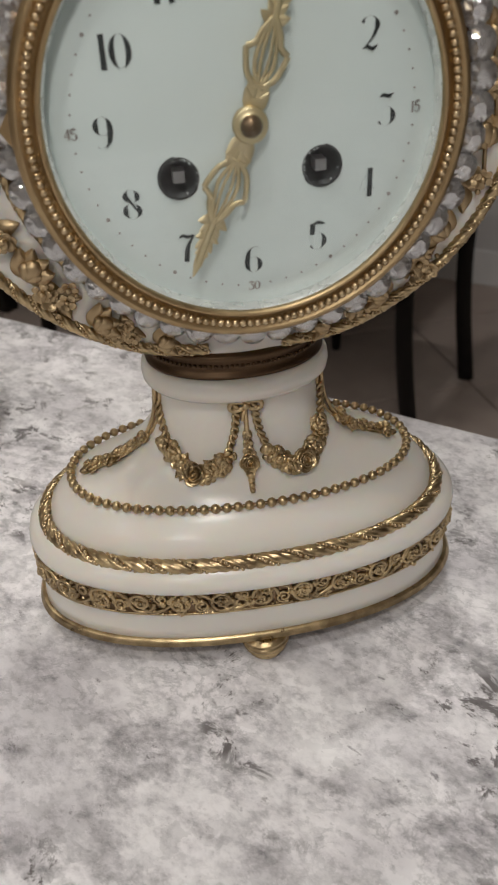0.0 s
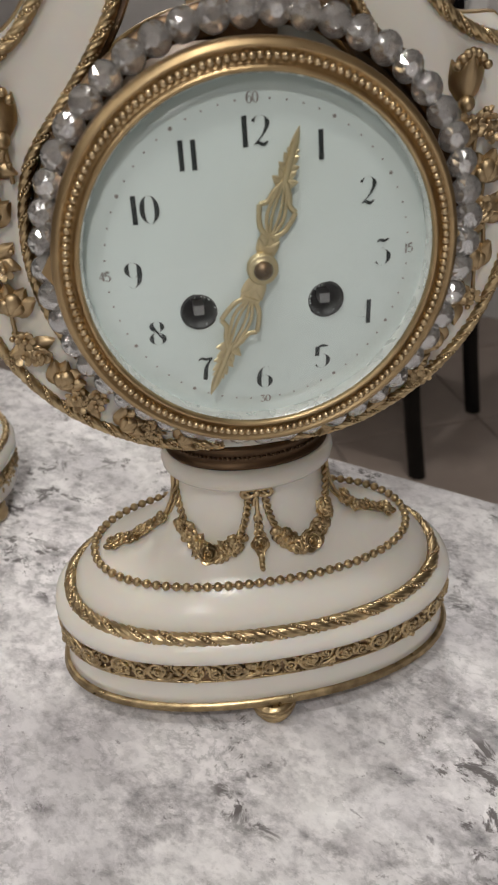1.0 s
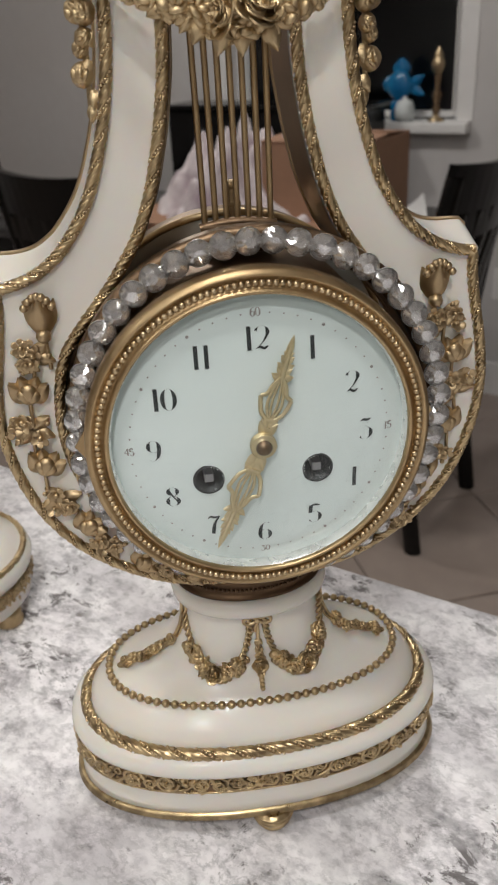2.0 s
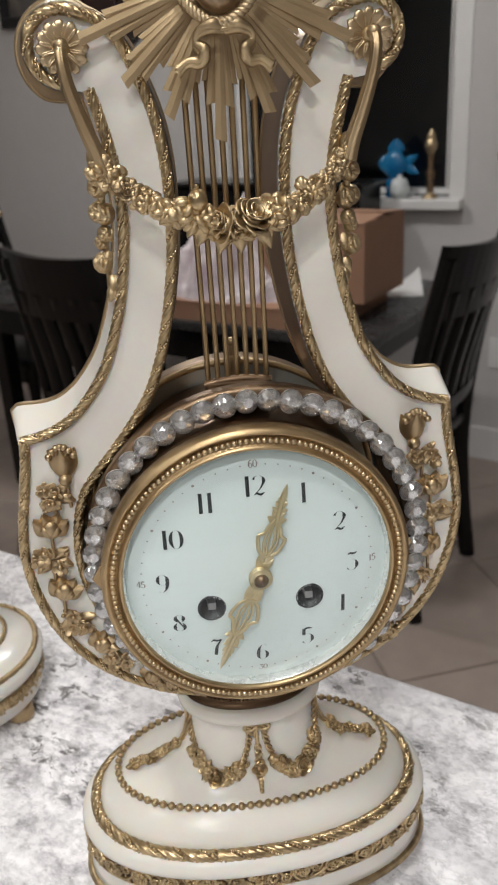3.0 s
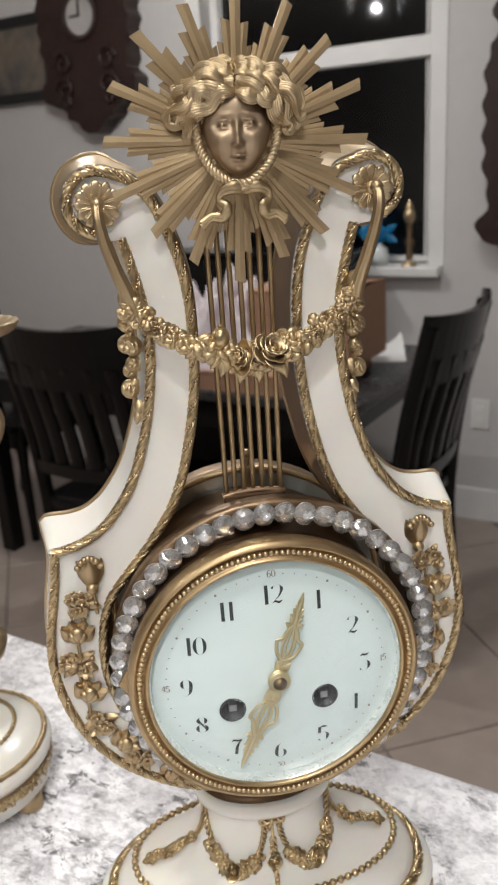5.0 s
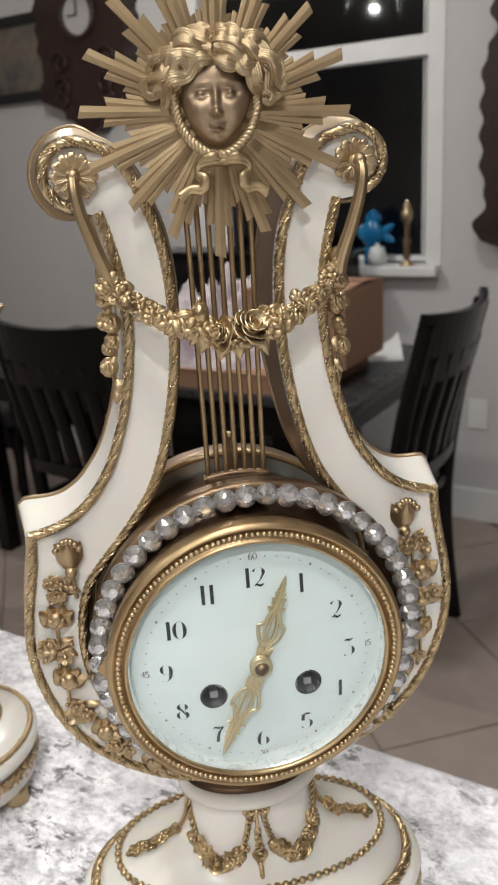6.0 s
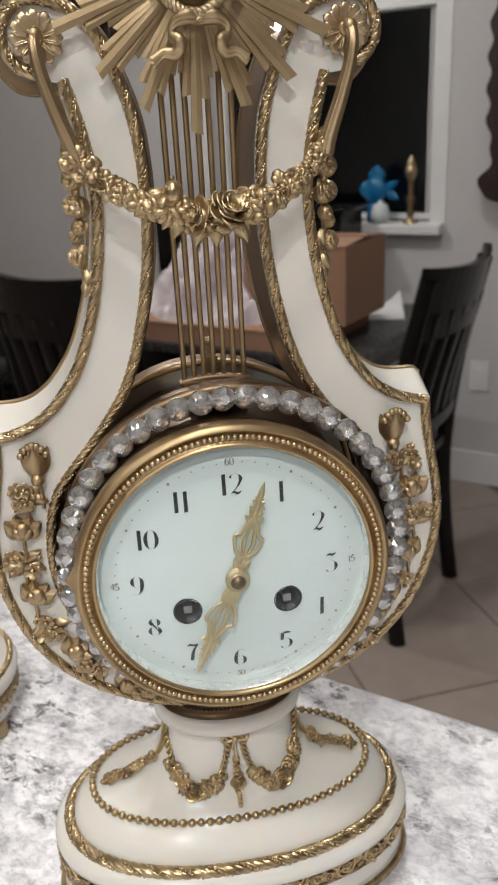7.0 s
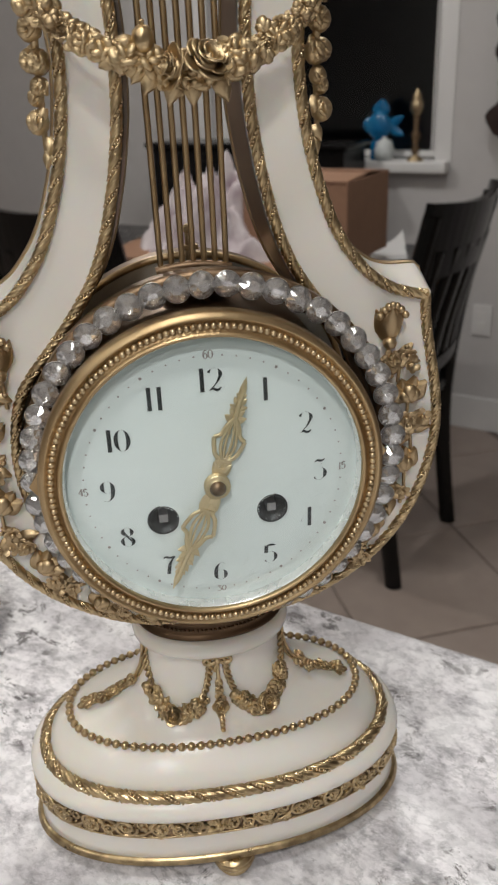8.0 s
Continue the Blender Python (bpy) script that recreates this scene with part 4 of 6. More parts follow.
band_rows = []
for hh, out in ((-0.0074, 0.0), (-0.0070, 0.0010), (0.0066, 0.0006), (0.0072, -0.0004)):
    band_rows.append(on_frieze(np.linspace(0, FL, 200, endpoint=False), np.full(200, hh), np.full(200, out))[0])
frieze = cpart("frieze_band", Shape().grid(band_rows, False, True), GILT_DARK, "dark bronze frieze band")
for v_ in (-0.0070, 0.0066):
    edge_p = on_frieze(np.linspace(0, FL, 240, endpoint=False), np.full(240, v_), np.full(240, 0.0010))[0]
    part("frieze_edge", Shape().tube(edge_p, 0.0006, 6, True, up=(0, 0, 1)), GILT_OLD, frieze)
MOTIFS = 28
for k in range(MOTIFS):
    u0 = FL * k / MOTIFS
    s = Shape()
    w_ = FL / MOTIFS
    t = np.linspace(0, 1, 26)
    spin = t * 4.2 * np.pi * 0.8
    rad = 0.0060 * (1 - 0.80 * t)
    flip = 1 if k % 2 else -1
    path, _ = on_frieze(u0 + rad * np.cos(spin), flip * rad * np.sin(spin), 0.0016 + 0.0008 * t)
    s.tube(path, 0.00100 * (1 - 0.3 * t), 6)
    side2, _ = on_frieze(u0 + w_ * 0.5 + 0.55 * rad * np.cos(spin + 1), -flip * (0.0022 + 0.55 * rad * np.sin(spin + 1)), 0.0013 + 0.0006 * t)
    s.tube(side2, 0.00075 * (1 - 0.3 * t), 6)
    vine, _ = on_frieze(u0 + w_ * (np.linspace(-0.75, 0.3, 14)), flip * 0.0052 * np.sin(np.linspace(-1.7, 1.5, 14)), np.full(14, 0.0015))
    s.tube(vine, 0.00095, 6)
    if k % 2:
        for j in range(9):
            a = j * 2.4
            q, n = on_frieze([u0 + 0.0022 * math.sqrt(j / 4) * math.cos(a)], [0.0022 * math.sqrt(j / 4) * math.sin(a)], [0.0024])
            s.ball(q[0], 0.00095)
    else:
        q, n = on_frieze([u0], [0.0], [0.0018])
        place(s, BLOSSOM, q[0], facing(n[0], 0.4), 0.0030)
    for j in range(24):
        q, n = on_frieze([u0 + w_ * RNG.uniform(-0.5, 0.5)], [RNG.uniform(-0.0056, 0.0054)], [0.0009])
        place(s, LEAF if j % 3 else BUD, q[0], facing(n[0] + RNG.uniform(-0.45, 0.45, 3), RNG.uniform(0, 6.28)), RNG.uniform(0.0024, 0.0038))
    for j in range(9):
        q, n = on_frieze([u0 + w_ * RNG.uniform(-0.5, 0.5)], [RNG.choice([-1, 1]) * RNG.uniform(0.004, 0.0062)], [0.0012])
        s.ball(q[0], RNG.uniform(0.0006, 0.0010))
    part("frieze_motif", s, GILT_OLD, frieze)

# ---- swags on the pedestal
def swag(sx):
    s = Shape()
    t = np.linspace(0, 1, 40)
    # from the bow at the front down, and up to the pedestal's side
    x = 0.0036 + 0.0290 * (0.5 - 0.5 * np.cos(np.pi * t)) ** 0.92
    sag = 0.1150 - 0.0300 * np.sin(np.pi * np.clip(t / 1.03, 0, 1)) ** 0.85
    c = np.clip(x / np.interp(sag, PH, PA), 0, 0.995) ** (POW / 2)
    p, n = on_base(sag, -np.pi / 2 + sx * np.arcsin(c))
    p = p + n * 0.0012
    low = (t > 0.24) & (t < 0.84)
    scatter_garland(s, p[low], n[low], 0.0034, RNG, 3.6)
    for part_t in (p[t <= 0.27], p[t >= 0.80]):
        q = even(part_t, 60)
        w = np.linspace(0, length(q) / 0.006 * 2 * np.pi, 60)
        for ph in (0, np.pi):
            s.tube(q + np.stack([0.0010 * np.cos(w + ph), -0.0006 + 0.0006 * np.sin(w + ph), 0 * w], 1), 0.00085, 6)
    mid = p[22] + n[22] * 0.0022
    place(s, ROSE, mid, facing(n[22], 0.3), 0.0046)
    return s


def side_leaf(sx):
    s = Shape()
    t = np.linspace(0, 1, 24)
    h = 0.1160 - 0.0400 * t**0.55
    phi = -np.pi / 2 + sx * (1.26 + 0.24 * t)
    p, n = on_base(h, phi)
    p = p + n * 0.0012
    for w_o in (-0.0010, 0.0010):
        s.tube(p[:14] + np.array([w_o, 0, 0]), np.linspace(0.0010, 0.0007, 14), 6)
    scatter_garland(s, p[9:23], n[9:23], 0.0031, RNG, 1.4)
    s.ball(p[-1], 0.0018, (1.6, 1, 0.9))
    return s


def front_drop():
    s = Shape()
    t = np.linspace(0, 1, 20)
    p, n = on_base(0.1130 - 0.0350 * t, np.full(20, -np.pi / 2))
    p = p + n * 0.0010
    s.tube(p, np.linspace(0.0009, 0.0012, 20), 6)
    for k, r in ((9, 0.0022), (11, 0.0030), (13, 0.0038), (15, 0.0026)):
        place(s, BLOSSOM if k != 13 else ROSE, p[k] + n[k] * 0.0012, facing(n[k], k), r)
    for k in (6, 8, 10, 12, 14):
        for sx in (-1, 1):
            place(s, LEAF, p[k] + n[k] * 0.0006, facing(n[k], math.pi + sx * 0.5), 0.0036)
    for k in (16, 17, 18, 19):
        s.ball(p[k] + n[k] * 0.001, 0.0016 - 0.00015 * (k - 16))
    return s


for sx in (-1, 1):
    cpart("swag", swag(sx), GILT_OLD, "gilt bronze flower swag")
    cpart("side_pendant", side_leaf(sx), GILT_OLD, "gilt bronze leaf pendant")
cpart("drop_pendant", front_drop(), GILT_OLD, "gilt bronze flower drop")
bow = Shape()
bp, bn = on_base([0.1135], [-np.pi / 2])
for sx in (-1, 1):
    a_l = np.linspace(0, 2 * np.pi, 20)
    loop_p = np.stack([bp[0][0] + sx * 0.0032 * (1 - np.cos(a_l)), np.full(20, bp[0][1] - 0.0020) - 0.0006 * np.sin(a_l / 2), bp[0][2] + 0.0019 * np.sin(a_l) * (1 - 0.3 * np.cos(a_l)) + 0.0004], 1)
    bow.tube(loop_p, 0.00095, 8)
    tail = smooth_path([(0, bp[0][1] - 0.0018, bp[0][2]), (sx * 0.0022, bp[0][1] - 0.0022, bp[0][2] - 0.0030), (sx * 0.0026, bp[0][1] - 0.0016, bp[0][2] - 0.0065)], 12)
    bow.tube(tail, 0.0009, 6)
bow.ball(bp[0] + np.array([0, -0.0026, 0.0002]), 0.0017)
cpart("bow_knot", bow, GILT, "small gilt ribbon bow")
cpart("cap_moulding", lofted([(0.1160, 0.0345, 0.0272), (0.1165, 0.0366, 0.0296), (0.1182, 0.0380, 0.0311), (0.1212, 0.0385, 0.0316), (0.1241, 0.0380, 0.0310), (0.1258, 0.0367, 0.0296), (0.1262, 0.0320, 0.0246)], p=2.1), MARBLE, "rounded white marble cap")
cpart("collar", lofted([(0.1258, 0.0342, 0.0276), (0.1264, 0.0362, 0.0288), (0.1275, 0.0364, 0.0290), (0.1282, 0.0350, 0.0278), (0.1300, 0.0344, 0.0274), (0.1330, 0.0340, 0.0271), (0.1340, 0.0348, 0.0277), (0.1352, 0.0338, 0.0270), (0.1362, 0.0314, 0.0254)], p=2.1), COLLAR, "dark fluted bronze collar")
cpart("neck_block", lofted([(0.1360, 0.0320, 0.0256), (0.1372, 0.0325, 0.0260), (0.1392, 0.0323, 0.0258), (0.1400, 0.0306, 0.0244)], p=2.1), MARBLE, "white marble neck under the lyre")
collar_beads = Shape()
for p in even(oval(0.0345, 0.0275, 0.1312, p=2.1, th=dense), 96, True):
    collar_beads.add(PEARL_V * 0.0009 + p, PEARL_F)
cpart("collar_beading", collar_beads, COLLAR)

# ---- lyre body
MM = 0.001
ROPE_R, ROPE_P = 0.00225, 0.0092
RIM = ROPE_R * 0.95 / MM  # from the middle of the rope trim to the marble's edge


def offset(poly, d, closed=True):
    t = np.roll(poly, -1, 0) - np.roll(poly, 1, 0) if closed else np.gradient(poly, axis=0)
    t /= np.linalg.norm(t, axis=1, keepdims=True) + 1e-12
    return poly + np.stack([t[:, 1], -t[:, 0]], 1) * d


# the lines along which the rope trim runs, in millimetres from the dial's middle
CORNER = np.array([[94.3, 56.8]])
LOW = smooth_path([(0, -85.6), (15, -85.2), (30, -83.6), (43, -79.8), (55, -74), (66, -66.8), (75, -59), (83, -49.5), (89.7, -38.5), (94.6, -26), (97.8, -13.5), (99.1, -2.5), (99, 7.5), (97.4, 20), (95, 32), (92.8, 44), (91.9, 53), (91.8, 55.6)], 90)
UPP = smooth_path([(92.6, 56.0), (90.0, 56.4), (85.6, 57.2), (80.7, 58.7), (75.3, 61.1), (70.2, 64.6), (66.3, 68), (61.2, 74.2), (56.8, 80.6), (52.8, 88.5), (49.2, 98.3), (46.6, 106.6), (44.6, 114.6), (43, 123), (41.8, 131.6), (41, 140.5), (40.8, 149.5), (41.8, 161), (43.3, 170), (45.1, 177.7), (46.8, 184.5), (48.3, 189)], 80)
VC, VR = np.array([55.5, 203.2]), 12.1 + RIM
va = np.radians(np.linspace(-98, 118, 46))
VOL = np.stack([VC[0] + VR * np.cos(va), VC[1] + VR * np.sin(va)], 1)
INN = smooth_path([(44.6, 212.5), (41, 210), (37.6, 206.6), (34.3, 201.8), (30.8, 194.2), (27.9, 186.5), (25.6, 179.2), (24, 171.5), (23, 163), (22.5, 154), (22.5, 146), (22.8, 136), (23.5, 126), (25, 116), (26.7, 106.5), (28.7, 98), (31.2, 88.4), (34.8, 78.4), (38.9, 69.8), (44, 62), (50.3, 53.5), (57, 45.5), (63.5, 38), (68.8, 31), (72.2, 23.5), (74.6, 13.5), (75.7, 3)], 110)
LOW, UPP, INN = np.vstack([offset(LOW, RIM, False), CORNER]), np.vstack([CORNER, offset(UPP, RIM, False)]), offset(INN, RIM, False)
ca_ = np.radians(np.linspace(-2, -90, 50))
CIR = np.stack([73.6 * np.cos(ca_), 73.6 * np.sin(ca_)], 1)
RIGHT = np.vstack([LOW[:-1], UPP, VOL[1:], INN, CIR]) * MM
MIRROR = np.array([-1.0, 1.0])
OUTLINE = np.vstack([RIGHT, (RIGHT * MIRROR)[::-1][1:-1]])
n_low, n_upp, n_vol, n_inn = len(LOW) - 1, len(UPP), len(VOL) - 1, len(INN)


def horned(poly, flare=0.0022):
    """The back of the body runs out into a horn at each shoulder."""
    q = poly.copy()
    for sx in (-1, 1):
        d = np.linalg.norm(q - np.array([sx * 0.0943, 0.0568]), axis=1)
        q += np.exp(-((d / 0.011) ** 2))[:, None] * np.array([sx * 0.0032, 0.0028])
        # and the scrolls widen towards the back
        away = q - np.array([sx * VC[0], VC[1]]) * MM
        far = np.linalg.norm(away, axis=1)
        outer = np.clip((away[:, 0] * sx + 0.35 * away[:, 1]) / 0.012 + 0.6, 0, 1)
        q += away / (far[:, None] + 1e-9) * (flare * np.clip((0.0230 - far) / 0.006, 0, 1) * outer)[:, None]
    return q


def ring3(poly, y):
    return np.stack([poly[:, 0], np.full(len(poly), y), poly[:, 1]], 1)


YF, YB = 0.0330, 0.0605
BACK = horned(offset(OUTLINE, 0.0018))
lyre = Shape()
front = ring3(OUTLINE, YF)
lyre.fan(front)
lyre.fan(ring3(BACK, YB), True)
lyre.grid([ring3(OUTLINE, YF), ring3(OUTLINE * 0.5 + BACK * 0.5, (YF + YB) / 2), ring3(BACK, YB)], False, True)
cpart("lyre_body", lyre, MARBLE, "lyre-shaped white marble body")
edge = horned(offset(OUTLINE, 0.0025), 0.0026)
plate = Shape()
plate.fan(ring3(edge, YB + 0.0002)), plate.fan(ring3(edge, YB + 0.0034), True)
plate.grid([ring3(edge, YB + 0.0002), ring3(horned(offset(OUTLINE, 0.0031), 0.0030), YB + 0.0018), ring3(edge, YB + 0.0034)], False, True)
cpart("back_plate", plate, GILT_MATT, "gilt brass back plate with an edge round the marble")
n_body = len(RIGHT)
for sx in (1, -1):
    for name, i0, i1, mat_, label_ in (("inner_lining", n_low + n_upp + n_vol + 4, n_body - 36, DRUM_SIDE, "brown bronze lining of the lyre's inner side"), ("scroll_band", n_low + n_upp - 1, n_low + n_upp + n_vol + 4, GILT_MATT, "matt gilt band round the scroll")):
        near, far = offset(OUTLINE, 0.0005)[i0:i1] * np.array([sx, 1]), offset(BACK, 0.0005)[i0:i1] * np.array([sx, 1])
        rows = [ring3(near, YF + 0.0014), ring3(near * 0.5 + far * 0.5, (YF + YB) / 2), ring3(far, YB)]
        cpart(name, Shape().grid(rows if sx > 0 else rows[::-1]), mat_, label_)


def front_rope(poly, inset):
    q = offset(np.asarray(poly) * MM, -inset, False)
    return ring3(q, YF - 0.0006)


for sx in (1, -1):
    for seg in (LOW[6:-1], UPP[1:], np.vstack([VOL[4:-1], INN, CIR[:-6]])):
        q = front_rope(seg, ROPE_R * 0.95)
        q[:, 0] *= sx
        seeds = Shape()
        trim = cpart("rope_trim", rope(Shape(), q, (0, -1, 0), ROPE_R, ROPE_P, pearl=0.00066, pearls=seeds), GILT_OLD, "twisted gilt rope trim with pearls")
        tagged(part("pearl_edging", seeds, GILT_BRIGHT, trim), "rows of tiny gilt pearls", kind="stuff")

# ---- rosettes, handles and garland
for sx in (1, -1):
    mid = np.array((sx * 0.0556, YF - 0.0008, 0.2026))
    rosette = cpart("rosette", place(Shape(), Shape().ball((0, 0, 0.0004), 0.0084, (1, 1, 0.10)).ball((0, 0, 0.0015), 0.0027, (1, 1, 0.7)), mid, facing((0, -1, 0))), GILT, "gilt petalled rosette")
    for ring, (n, r, w_, t_) in enumerate(((12, 0.0096, 0.0023, 0.0010), (12, 0.0086, 0.0007, 0.0006))):
        for k in range(n):
            pet = lump(r, w_, t_, 0.0004 + 0.0009 * ring)
            groove = np.array(pet.v)
            groove[:, 2] -= 0.0009 * np.exp(-((groove[:, 0] / (w_ * 0.30)) ** 2)) * (groove[:, 2] > 0)
            pet.v = [tuple(q) for q in groove]
            part("petal", place(Shape(), pet.transform(Matrix.Rotation(2 * math.pi * (k + 0.5 * ring) / n, 4, "Z")), mid, facing((0, -1, 0))), GILT_BRIGHT, rosette)
    hp = smooth_path([(sx * 0.0556, 0.0245, 0.2030), (sx * 0.0557, 0.0215, 0.1985), (sx * 0.0545, 0.0215, 0.1900), (sx * 0.0510, 0.0220, 0.1780), (sx * 0.0470, 0.0225, 0.1665), (sx * 0.0455, 0.0225, 0.1600)], 26)
    t_, a_, b_ = frames(hp)
    fl = np.linspace(0, 2 * np.pi, 24, endpoint=False)
    rad = np.linspace(0.0019, 0.0029, 26)[:, None] * (1 + 0.15 * np.cos(fl * 7))[None, :]
    rows = hp[:, None] + (a_[:, None] * np.cos(fl)[None, :, None] + b_[:, None] * np.sin(fl)[None, :, None]) * rad[:, :, None]
    hs = Shape().grid(rows, False, True)
    hs.fan(rows[0], True), hs.fan(rows[-1])
    hs.ball(hp[0], 0.0028)
    cpart("fluted_handle", hs, GILT_MATT, "fluted gilt handle between rosette and garland")

gar_pts = [(-0.0470, 0.0240, 0.1630), (-0.0400, 0.0215, 0.1560), (-0.0300, 0.0180, 0.1495), (-0.0160, 0.0155, 0.1435), (0.0, 0.0145, 0.1405), (0.0160, 0.0155, 0.1440), (0.0300, 0.0180, 0.1500), (0.0400, 0.0215, 0.1565), (0.0465, 0.0240, 0.1640)]
gar = smooth_path(gar_pts, 60)
gar_n = np.tile(np.array([0, -1.0, 0.15]), (60, 1))
taper = Shape()
scatter_garland(taper, gar[:22], gar_n[:22], 0.0040, RNG, 2.2)
scatter_garland(taper, gar[38:50], gar_n[38:50], 0.0038, RNG, 2.2)
scatter_garland(taper, gar[48:], gar_n[48:], 0.0029, RNG, 2.2)
scatter_garland(taper, gar[18:42], gar_n[18:42], 0.0048, RNG, 2.3)
garland = cpart("flower_garland", taper, GILT, "burnished gilt garland of flowers and leaves")
part("rose", place(Shape(), ROSE, (0.0062, 0.0100, 0.1428), facing((0.45, -0.9, 0.85), 0.5), 0.0074), GILT, garland, "open gilt rose")
part("rose", place(Shape(), ROSEBUD, (-0.0040, 0.0110, 0.1412), facing((-1.0, -0.55, 0.35), 1.2), 0.0068), GILT, garland, "gilt rosebud")
part("berry", Shape().ball((-0.0132, 0.0120, 0.1500), 0.0040, (0.95, 0.95, 1.1)).ball((-0.0132, 0.0120, 0.1548), 0.0009), GILT_OLD, garland, "gilt fruit")
lowl = Shape()
for k, (x, z, a, r) in enumerate(((-0.010, 0.1375, 2.6, 0.008), (0.002, 0.1355, 3.1, 0.009), (0.010, 0.1360, 3.5, 0.009), (-0.003, 0.1365, 2.8, 0.010), (0.013, 0.1400, 3.9, 0.008), (-0.014, 0.1385, 2.4, 0.006))):
    place(lowl, LEAF, (x, 0.0125, z + 0.003), facing((0, -1, -0.25), a), r)
part("leaf_spray", lowl, GILT, garland)
for sx in (1, -1):
    drop = Shape()
    dp = smooth_path([(sx * 0.0470, 0.0300, 0.1640), (sx * 0.0482, 0.0360, 0.1480), (sx * 0.0484, 0.0375, 0.1350), (sx * 0.0490, 0.0380, 0.1150)], 30)
    drop.tube(dp, np.linspace(0.0016, 0.0009, 30), 8)
    for x, y, z, r in ((0.0480, 0.0315, 0.1655, 0.0036), (0.0490, 0.0350, 0.1552, 0.0037), (0.0502, 0.0370, 0.1456, 0.0034), (0.0474, 0.0345, 0.1450, 0.0036), (0.0484, 0.0350, 0.1375, 0.0028), (0.0500, 0.0370, 0.1342, 0.0026), (0.0504, 0.0375, 0.1262, 0.0036)):
        r *= 1.25
        drop.ball((sx * x, y, z), r * 0.92, (1, 1, 1.08))
        place(drop, CAST4, (sx * x, y - 0.3 * r, z), facing((sx * 0.7, -0.8, 0.4), z * 700), r * 0.95)
    for z, turn in ((0.1500, 2.4), (0.1400, 3.6), (0.1310, 2.8), (0.1215, 3.3), (0.1170, 3.0)):
        place(drop, LEAF, (sx * 0.0482, 0.0350, z), facing((sx * 0.5, -1, 0.1), turn), 0.0062)
    cpart("flower_drop", drop, GILT, "gilt flower drop hanging beside the lyre")

# ---- flower mounts on the two shoulders
def tulip_petal(r, k):
    s = place(Shape(), petal_shape(1.0, 0.30 - 0.03 * abs(k), 0.30, 0.02, cup=0.5, n=7, thick=0.12), (0.03 * k * r, 0, 0.06 * r * (3 - abs(k))), facing((0.10 * k, 0, 1), -0.09 * k), r * (1 - 0.03 * abs(k)))
    return s.ball((r * 0.115 * k, r * (1.0 - 0.03 * k * k), r * 0.42), r * 0.11)


MOUNT = [(-0.0768, 0.0415, 0, 0.0128, "bud"), (-0.0822, 0.0293, 0.1, 0.0068, "flower"), (-0.0864, 0.0140, 0.1, 0.0100, "leafbud"), (-0.0876, -0.0015, 0.2, 0.0074, "flower"),
         (-0.0858, -0.0178, 0.35, 0.0100, "leafbud"), (-0.0807, -0.0345, 0.6, 0.0070, "flower"), (-0.0739, -0.0480, 0.75, 0.0094, "leafbud"), (-0.0645, -0.0596, 0.9, 0.0066, "flower"),
         (-0.0535, -0.0690, 1.1, 0.0083, "leafbud"), (-0.0425, -0.0745, 1.25, 0.0056, "flower"), (-0.0320, -0.0785, 1.35, 0.0072, "leafbud")]
for sx in (1, -1):
    for x, z, ang, r, kind in MOUNT:
        s = Shape()
        r *= 1.15
        axes = facing((0, -1, 0), 0)
        spin = sx * ang
        at = (sx * -x, YF - 0.0009, z)
        if kind == "bud":
            s.ball((at[0], at[1] - r * 0.15, at[2] - r * 0.25), r * 0.2)
            fan_axes = facing((0, -1, 0.1), spin)
            petals = [place(Shape(), tulip_petal(r, k), (at[0], at[1], at[2] - r * 0.2), fan_axes) for k in range(-3, 4)]
        elif kind == "flower":
            for k in range(5):
                q = np.array(at) + np.array([RNG.uniform(-0.7, 0.7) * r, 0, RNG.uniform(-0.6, 0.6) * r])
                place(s, BLOSSOM if k % 2 else BLOSSOM6, q - np.array([0, 0.0014, 0]), facing((RNG.uniform(-0.3, 0.3), -1, RNG.uniform(-0.3, 0.3)), RNG.uniform(0, 6)), r * 0.48)
            for k in range(4):
                q = np.array(at) + np.array([RNG.uniform(-0.9, 0.9) * r, -0.0016, RNG.uniform(-0.8, 0.8) * r])
                s.ball(q, r * RNG.uniform(0.10, 0.17))
            for k in (-1.4, -0.7, 0.7, 1.4):
                place(s, LEAF, at, facing((0, -1, 0), spin + k * 1.5 + math.pi * 0.1), r * 1.1)
        else:
            for k in (-0.75, -0.3, 0.3, 0.75):
                place(s, petal_shape(1.0, 0.36, 0.30, 0.0, cup=0.5, n=7, thick=0.3), (at[0], at[1] - 0.0004, at[2] - r * 0.25), facing((0.2 * k, -1, 0), spin + k), r)
            place(s, BUD, (at[0], at[1] - 0.001, at[2] - r * 0.3), facing((0, -1, 0), spin), r * 0.8)
        if z > -0.03:
            s.tube([at, (at[0] + RNG.uniform(-0.001, 0.001), at[1] - 0.0006, at[2] - r * 1.2)], 0.0008, 6)
        mount = cpart({"bud": "tulip_mount", "flower": "blossom_mount", "leafbud": "leaf_mount"}[kind], s, GILT_MATT, "gilt flower mount on the marble")
        for pet in petals if kind == "bud" else ():
            part("petal", pet, GILT_MATT, mount)

# ---- drum, bezel and dial
def about_y(profile, n=120):
    """profile: radius and y; turned round the dial's axis."""
    th_ = np.linspace(0, 2 * np.pi, n, endpoint=False)
    return [np.stack([r * np.cos(th_), np.full(n, y), r * np.sin(th_)], 1) for r, y in profile]


